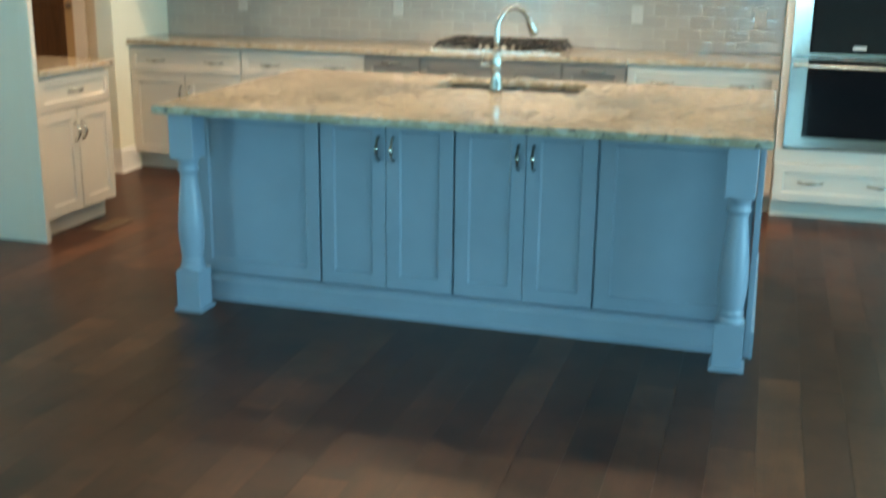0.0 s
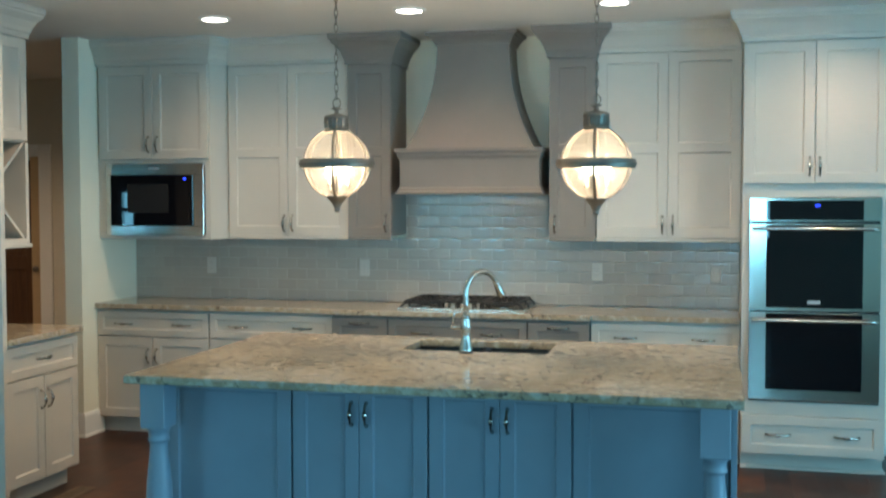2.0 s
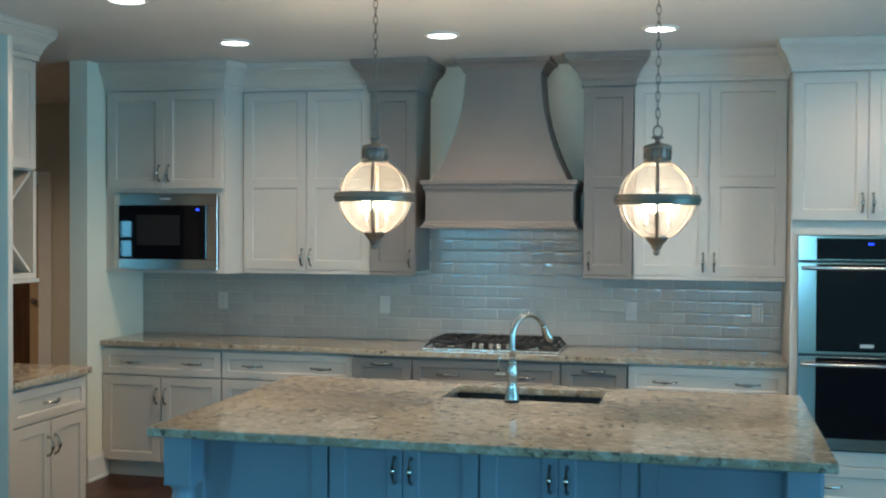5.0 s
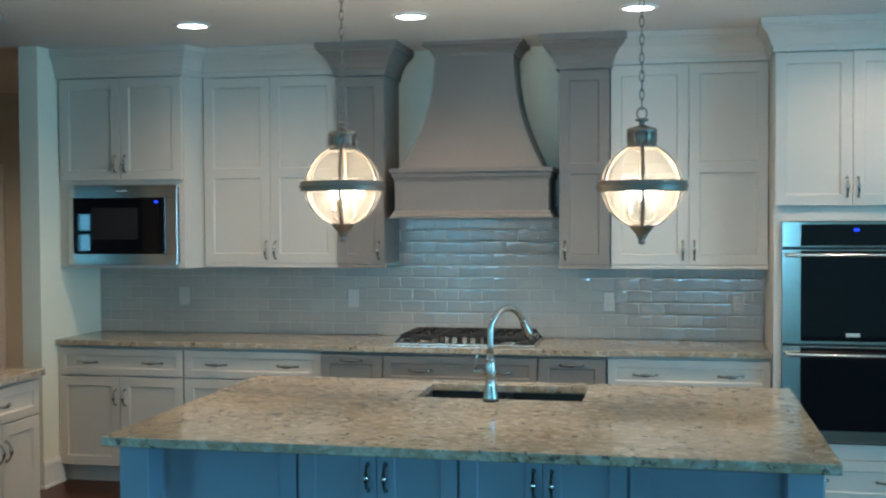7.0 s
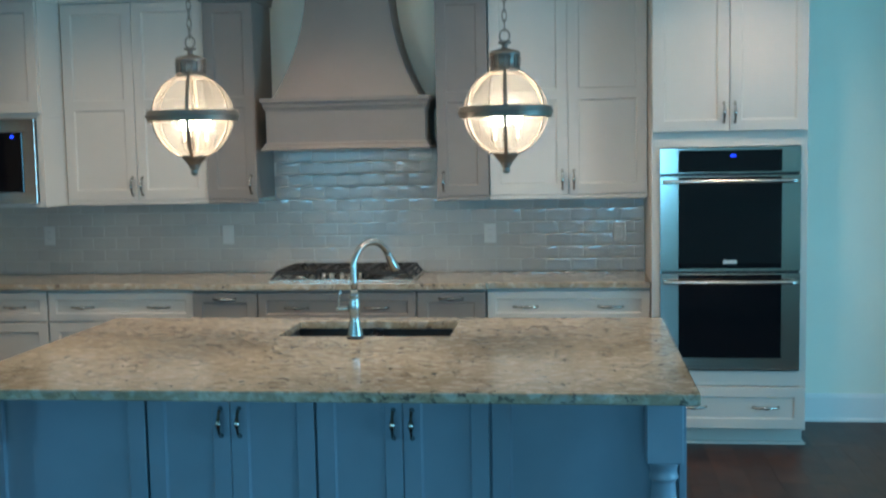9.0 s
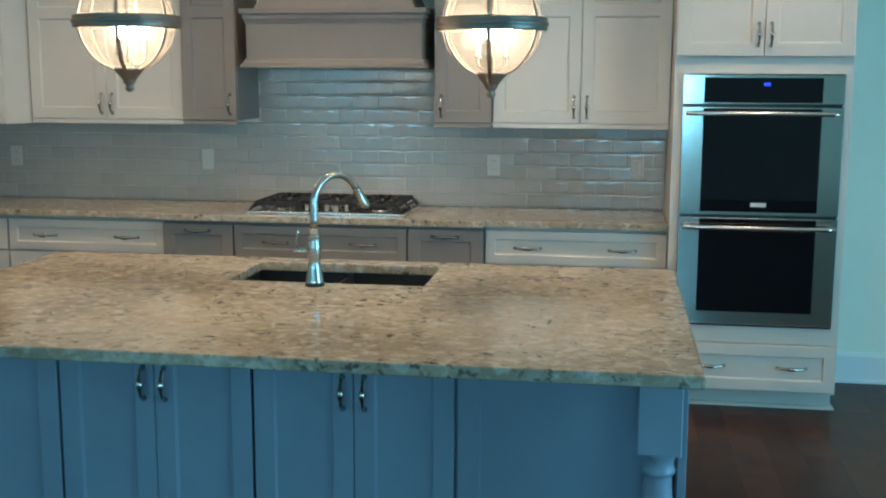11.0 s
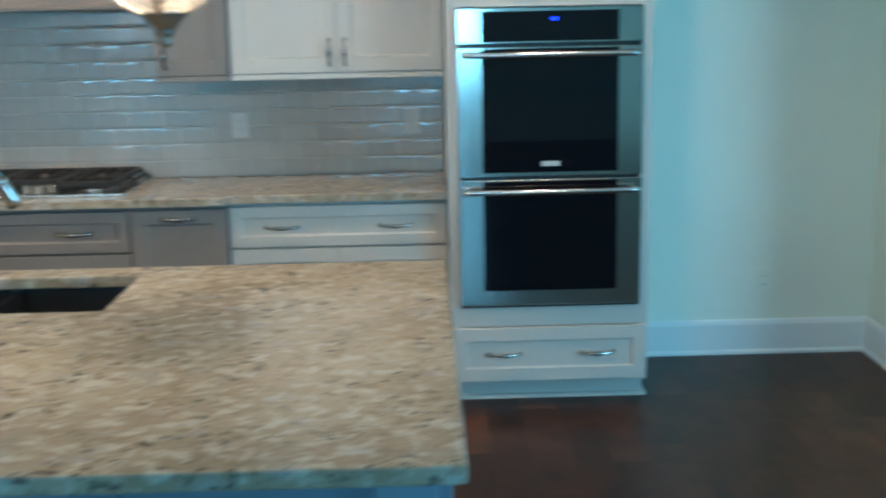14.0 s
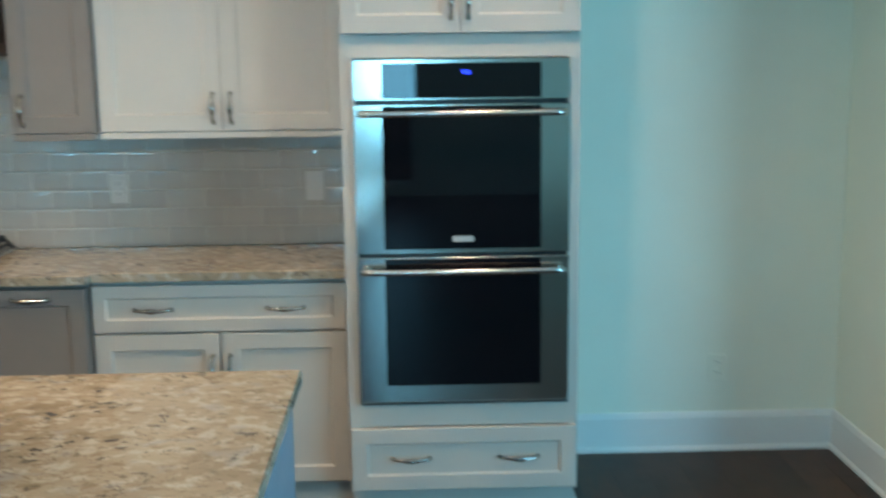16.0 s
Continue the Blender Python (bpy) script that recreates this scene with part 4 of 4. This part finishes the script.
tube(bm, [(-0.012, 0, 0.122), (-0.045, 0, 0.122), (-0.060, 0, 0.122), (-0.071, 0, 0.1215), (-0.076, 0, 0.121)], [0.0125, 0.0105, 0.0115, 0.010, 0.005], 14)
tube(bm, [(-0.063, 0, 0.130), (-0.064, 0.0, 0.150), (-0.060, 0.0, 0.172), (-0.056, 0.0, 0.192), (-0.057, 0.0, 0.200)], [0.0048, 0.0038, 0.0050, 0.0062, 0.003], 10)
part("lever", bm, FAUCET_METAL, fa, "side lever", True)


# ---- pendants ----
def strap(pts, side, w, t):
    """Flat metal strap along pts, w wide across side, t thick."""
    bm = bmesh.new()
    rings = []
    for i, p in enumerate(pts):
        d = (pts[min(i + 1, len(pts) - 1)] - pts[max(i - 1, 0)]).normalized()
        o = side.cross(d)
        rings.append([p + side * (a * w / 2) + o * (b * t / 2) for a, b in ((-1, -0.4), (-0.7, 1), (0.7, 1), (1, -0.4), (0.7, -1), (-0.7, -1))])
    loft(bm, rings)
    return bm


def pendant(x, y, turn, drop):
    p = thing("pendant_light", "globe pendant lantern, aged pewter bands, lit, on a chain", "pendant light", pose(x, y, -drop), "island pendants")
    zc, r = 1.822, 0.161
    top = CEIL + drop
    bm = bmesh.new()
    lathe(bm, ((0.064, top - 0.001), (0.065, top - 0.008), (0.058, top - 0.018), (0.03, top - 0.026), (0.012, top - 0.03), (0.010, top - 0.044), (0.004, top - 0.046)), 28)
    part("canopy", bm, BRONZE, p, smooth=True)
    bm = bmesh.new()
    n = 17
    top, bot = top - 0.040, 2.128
    step = (top - bot) / n
    for i in range(n):
        c = bot + step * (i + 0.5)
        pts = []
        for k in range(12):
            a = 2 * math.pi * k / 12
            u, v = 0.0085 * math.cos(a), (step * 0.66) * math.sin(a)
            pts.append((u, 0, c + v) if i % 2 else (0, u, c + v))
        tube(bm, pts, 0.0024, 6, True)
    part("chain", bm, BRONZE, p, smooth=True)
    bm = bmesh.new()
    tube(bm, [(0.019 * math.cos(2 * math.pi * k / 18), 0.004, 2.108 + 0.023 * math.sin(2 * math.pi * k / 18)) for k in range(18)], 0.0034, 8, True)
    part("loop", bm, BRONZE, p, smooth=True)
    bm = bmesh.new()
    lathe(bm, ((0.006, 2.09), (0.024, 2.086), (0.026, 2.08), (0.010, 2.074), (0.012, 2.061), (0.030, 2.056), (0.052, 2.050), (0.059, 2.044), (0.0595, 2.036), (0.055, 2.031),
               (0.0535, 1.988), (0.060, 1.980), (0.0605, 1.972), (0.05, 1.969)), 32)
    for k in range(16):
        a = 2 * math.pi * k / 16
        c0, s0 = math.cos(a), math.sin(a)
        tube(bm, [(0.0545 * c0, 0.0545 * s0, 1.990), (0.0565 * c0, 0.0565 * s0, 2.010), (0.0565 * c0, 0.0565 * s0, 2.030)], 0.0032, 6)
    part("cap", bm, BRONZE, p, "aged pewter cap", True)
    bm = bmesh.new()
    prof = []
    for i in range(25):
        a = radians(71) - radians(71 + 74) * i / 24
        prof.append((r * math.cos(a), zc + r * math.sin(a)))
    lathe(bm, prof, 40, caps=False)
    g = part("globe", bm, GLASS_CLEAR, p, "clear glass globe", True)
    g.visible_shadow = False
    mod = g.modifiers.new("thickness", "SOLIDIFY")
    mod.thickness = 0.003
    bm = bmesh.new()
    lathe(bm, ((0.164, zc - 0.020), (0.172, zc - 0.022), (0.178, zc - 0.016), (0.174, zc - 0.010), (0.181, zc - 0.004), (0.181, zc + 0.004), (0.174, zc + 0.010), (0.178, zc + 0.016), (0.172, zc + 0.022), (0.164, zc + 0.020), (0.164, zc - 0.020)), 48, caps=False)
    part("band", bm, BRONZE, p, "aged pewter band", True)
    for k in range(6):
        a0 = radians(turn + 60 * k)
        pts = []
        for i in range(21):
            a = radians(69) - radians(69 + 73) * i / 20
            rr = (r + 0.004) * math.cos(a)
            pts.append(Vector((rr * math.cos(a0), rr * math.sin(a0), zc + (r + 0.004) * math.sin(a))))
        part("rib", strap(pts, Vector((-math.sin(a0), math.cos(a0), 0)), 0.0125, 0.005), BRONZE, p, "aged pewter rib")
    bm = bmesh.new()
    lathe(bm, ((0.052, 1.672), (0.050, 1.664), (0.040, 1.652), (0.026, 1.636), (0.020, 1.626), (0.021, 1.621), (0.013, 1.616), (0.013, 1.608), (0.016, 1.602), (0.011, 1.594), (0.003, 1.590)), 24)
    part("finial", bm, BRONZE, p, smooth=True)
    bm = bmesh.new()
    tube(bm, [(0, 0, 1.975), (0, 0, 1.67)], 0.006, 8)
    for k in range(3):
        a = radians(30 + 120 * k)
        tube(bm, [(0, 0, 1.685), (0.028 * math.cos(a), 0.028 * math.sin(a), 1.678), (0.052 * math.cos(a), 0.052 * math.sin(a), 1.692), (0.055 * math.cos(a), 0.055 * math.sin(a), 1.718)], 0.004, 8)
        lathe(bm, ((0.012, 1.715), (0.0125, 1.722), (0.0095, 1.726), (0.0095, 1.768)), 12, (0.055 * math.cos(a), 0.055 * math.sin(a), 0))
    part("candle_arms", bm, BRONZE, p, smooth=True)
    for k in range(3):
        a = radians(30 + 120 * k)
        bm = bmesh.new()
        lathe(bm, ((0.008, 0), (0.013, 0.012), (0.0165, 0.028), (0.014, 0.045), (0.008, 0.062), (0.002, 0.074)), 14, (0.055 * math.cos(a), 0.055 * math.sin(a), 1.769))
        part("bulb", bm, BULB, p, "glowing candle bulb", True)
    return p


for (lx, ly), turn, drop in zip(PENDANTS, (-77.5, -87.0), (0.0, 0.012)):
    pendant(lx, ly, turn, drop)

# ---- side cabinet with wine rack ----
SM = pose(-3.69, 0.87, 0, 0, 0, 90)
drawer_over_doors(0.002, 0.665, 0.0, WHITE_CAB, "white shaker base cabinet with one drawer over two doors", SM, pulls=1, depth=0.6)
slab_top("side_countertop", [(-4.298, 0.87), (-3.671, 0.87), (-3.671, 1.566), (-4.298, 1.568)], 0.886, 0.921, "polished cream granite top on the side cabinet")
ep = thing("end_panel", "tall white painted end panel beside the side cabinet", "panel")
part("panel", boxed(-4.298, -3.68, 0.842, 0.868, 0.0, 2.6), WHITE_CAB, ep)
part("stile", boxed(-3.742, -3.678, 0.83, 0.8415, 0.0, 2.6, 0.003), WHITE_CAB, ep)
wr = thing("wine_rack_cabinet", "white wall cabinet with a door above a crossed wine rack", "cabinet", pose(-4.0, 0.87, 0, 0, 0, 90))
W = 0.672
part("body", boxed(0.002, W, 0.022, 0.298, 1.985, CEIL - 0.002), WHITE_CAB, wr)
for a, b, px in ((0.004, W / 2 - 0.002, W / 2 - 0.03), (W / 2 + 0.002, W - 0.002, W / 2 + 0.03)):
    dd = part("door", panel_door(a, b, 1.995, 2.58, 0.0), WHITE_CAB, wr)
    add_pull(dd, px, 2.10, 0.0, 0.12)
bm = bmesh.new()
box(bm, 0.002, 0.03, 0.0, 0.298, 1.40, 1.985)
box(bm, W - 0.028, W, 0.0, 0.298, 1.40, 1.985)
box(bm, 0.03, W - 0.028, 0.0, 0.298, 1.40, 1.428)
box(bm, 0.03, W - 0.028, 0.29, 0.298, 1.428, 1.985)
part("rack_frame", bm, WHITE_CAB, wr)
for s in (1, -1):
    bm = bmesh.new()
    L = math.hypot(W - 0.06, 0.555) / 2 - 0.008
    box(bm, -L, L, 0.012, 0.285, -0.008, 0.008)
    bmesh.ops.transform(bm, matrix=Matrix.Translation((W / 2, 0.001 * s, 1.706)) @ Matrix.Rotation(s * math.atan2(0.555, W - 0.06), 4, "Y"), verts=bm.verts)
    part("lattice_board", bm, WHITE_CAB, wr)
part("bottom_rail", boxed(-0.004, W + 0.012, -0.012, 0.298, 1.376, 1.398, 0.003), WHITE_CAB, wr)
crown_on(wr, [(0.002, 0.0), (W, 0.0), (W, 0.296)], WHITE_CAB)

# ---- floor register ----
fr = thing("floor_register", "brown metal floor vent set in the wooden floor", "floor vent", pose(-3.65, 1.18, 0.0))
bm = bmesh.new()
for q in ((0, 0.115, 0, 0.018), (0, 0.115, 0.262, 0.28), (0, 0.018, 0.018, 0.262), (0.097, 0.115, 0.018, 0.262)):
    box(bm, q[0], q[1], q[2], q[3], 0.0005, 0.005, 0.001)
REG = paint("register_brown", (0.16, 0.10, 0.055), 0.45, 0.1, 0.1)
part("frame", bm, REG, fr)
for k in range(16):
    part("slat", boxed(0.018, 0.097, 0.022 + 0.015 * k, 0.028 + 0.015 * k, 0.0012, 0.004), REG, fr)
part("backing", boxed(0.016, 0.099, 0.016, 0.264, 0.0003, 0.001), SUBFLOOR, fr)

# ---- tiles ----
bs = thing("backsplash", "glossy pale grey subway tile backsplash", "backsplash", kind="structure")
bm = bmesh.new()
box(bm, LEFT + 0.001, 0.049, 3.3858, BACK - 0.001, 0.922, 1.376)
box(bm, -2.236, -1.164, 3.3858, BACK - 0.001, 1.377, 1.75)
part("grout_bed", bm, GROUT, bs, "pale grey grout")
TW, TH, TJ = 0.1525, 0.0762, 0.0022
tile_meshes = {}


def tile_mesh(w, h):
    key = (round(w, 3), round(h, 3))
    if key not in tile_meshes:
        bm = bmesh.new()
        a, b, c = w / 2, h / 2, 0.003
        # flat face; top and bottom edges ease back over 15 mm, then roll into the joint
        ix = ((0.0, 0.0010), (0.0010, 0.0003), (0.0024, 0.0))
        iz = ((0.0, 0.0013), (0.0010, 0.0007), (0.0045, 0.00042), (0.0095, 0.00013), (0.0150, 0.0))
        xs = [(-a + i, d) for i, d in ix] + [(a - i, d) for i, d in reversed(ix)]
        zs = [(-b + i, d) for i, d in iz] + [(b - i, d) for i, d in reversed(iz)]
        grid = [[bm.verts.new((x, -0.0036 + max(dx, dz), z)) for x, dx in xs] for z, dz in zs]
        for j, (ra, rb) in enumerate(zip(grid, grid[1:])):
            for k in range(len(xs) - 1):
                f = bm.faces.new((ra[k], ra[k + 1], rb[k + 1], rb[k]))
                f.smooth, f.material_index = not (j == 4 and k == 2), 0 if j == 4 else 1
        edge = [[(-a, y, -b), (a, y, -b), (a, y, b), (-a, y, b)] for y in (0.006, -0.0022)]
        loft(bm, edge, caps=False)
        me = bpy.data.meshes.new("tile")
        bm.to_mesh(me)
        bm.free()
        me.materials.append(TILE)
        me.materials.append(TILE_EDGE)
        tile_meshes[key] = me
    return tile_meshes[key]


rng = random.Random(7)
for row in range(11):
    za = 0.9235 + row * TH
    zb = za + TH - TJ
    x_lo, x_hi = (LEFT + 0.003, 0.047) if row < 6 else (-2.234, -1.166)
    if row == 5:
        zb = min(zb, 1.376)
    zb = min(zb, 1.745)
    x = LEFT + 0.003 - (TW / 2 if row % 2 else 0)
    while x < x_hi:
        a, b = max(x, x_lo), min(x + TW - TJ, x_hi)
        if b - a > 0.02:
            o = new("tile", tile_mesh(b - a, zb - za))
            o.parent = bs
            o.location = ((a + b) / 2, 3.3865 + rng.uniform(-0.0006, 0.0006), (za + zb) / 2)
            o.rotation_euler = (radians(rng.gauss(0, 0.35)), 0, radians(rng.gauss(0, 0.5)))
        x += TW

# ---- floor ----
fl = thing("floor", "dark brown hand-scraped hardwood plank floor", "floor", kind="structure")
part("joint_bed", boxed(-8.12, 5.6, -7.12, 6.3, -0.1, -0.0035), SUBFLOOR, fl, "dark joints")
PW = 0.148
far_boxes = []
plank_meshes = {}
rng = random.Random(11)


def plank_mesh(length):
    if length not in plank_meshes:
        bm = bmesh.new()
        a, b, c = PW / 2, length / 2, 0.0004
        loft(bm, [[(-a, -b, -0.003), (a, -b, -0.003), (a, b, -0.003), (-a, b, -0.003)],
                  [(-a, -b, -0.0008), (a, -b, -0.0008), (a, b, -0.0008), (-a, b, -0.0008)],
                  [(-a + c, -b + c, 0), (a - c, -b + c, 0), (a - c, b - c, 0), (-a + c, b - c, 0)]])
        bmesh.ops.recalc_face_normals(bm, faces=bm.faces)
        me = bpy.data.meshes.new("plank")
        bm.to_mesh(me)
        bm.free()
        me.materials.append(PLANK)
        plank_meshes[length] = me
    return plank_meshes[length]


near = 0
for col in range(int(13.7 / PW)):
    cx = -8.1 + PW * (col + 0.5)
    y = -7.1 - rng.uniform(0, 1.2)
    while y < 6.2:
        length = rng.choice((0.6, 0.8, 1.0, 1.2, 1.5))
        cy = y + length / 2
        if -3.9 < cx < 2.4 and -2.3 < cy < 3.4 and near < 300:
            o = new("plank", plank_mesh(length))
            o.parent = fl
            o.location = (cx, cy, rng.uniform(-0.0002, 0.0))
            near += 1
        else:
            far_boxes.append((cx, cy, length))
        y += length
verts, faces = [], []
for cx, cy, length in far_boxes:
    n = len(verts)
    a, b = PW / 2 - 0.0002, length / 2 - 0.0002
    verts += [(cx + sx * a, cy + sy * b, z) for z in (-0.003, 0.0) for sx, sy in ((-1, -1), (1, -1), (1, 1), (-1, 1))]
    faces += [(n + 4, n + 5, n + 6, n + 7)] + [(n + i, n + (i + 1) % 4, n + 4 + (i + 1) % 4, n + 4 + i) for i in range(4)]
me = bpy.data.meshes.new("far_planks")
me.from_pydata(verts, [], faces)
me.materials.append(PLANK_FAR)
o = new("far_planks", me)
o.parent = fl
tagged(o, "dark brown hardwood planks farther off", kind="stuff")
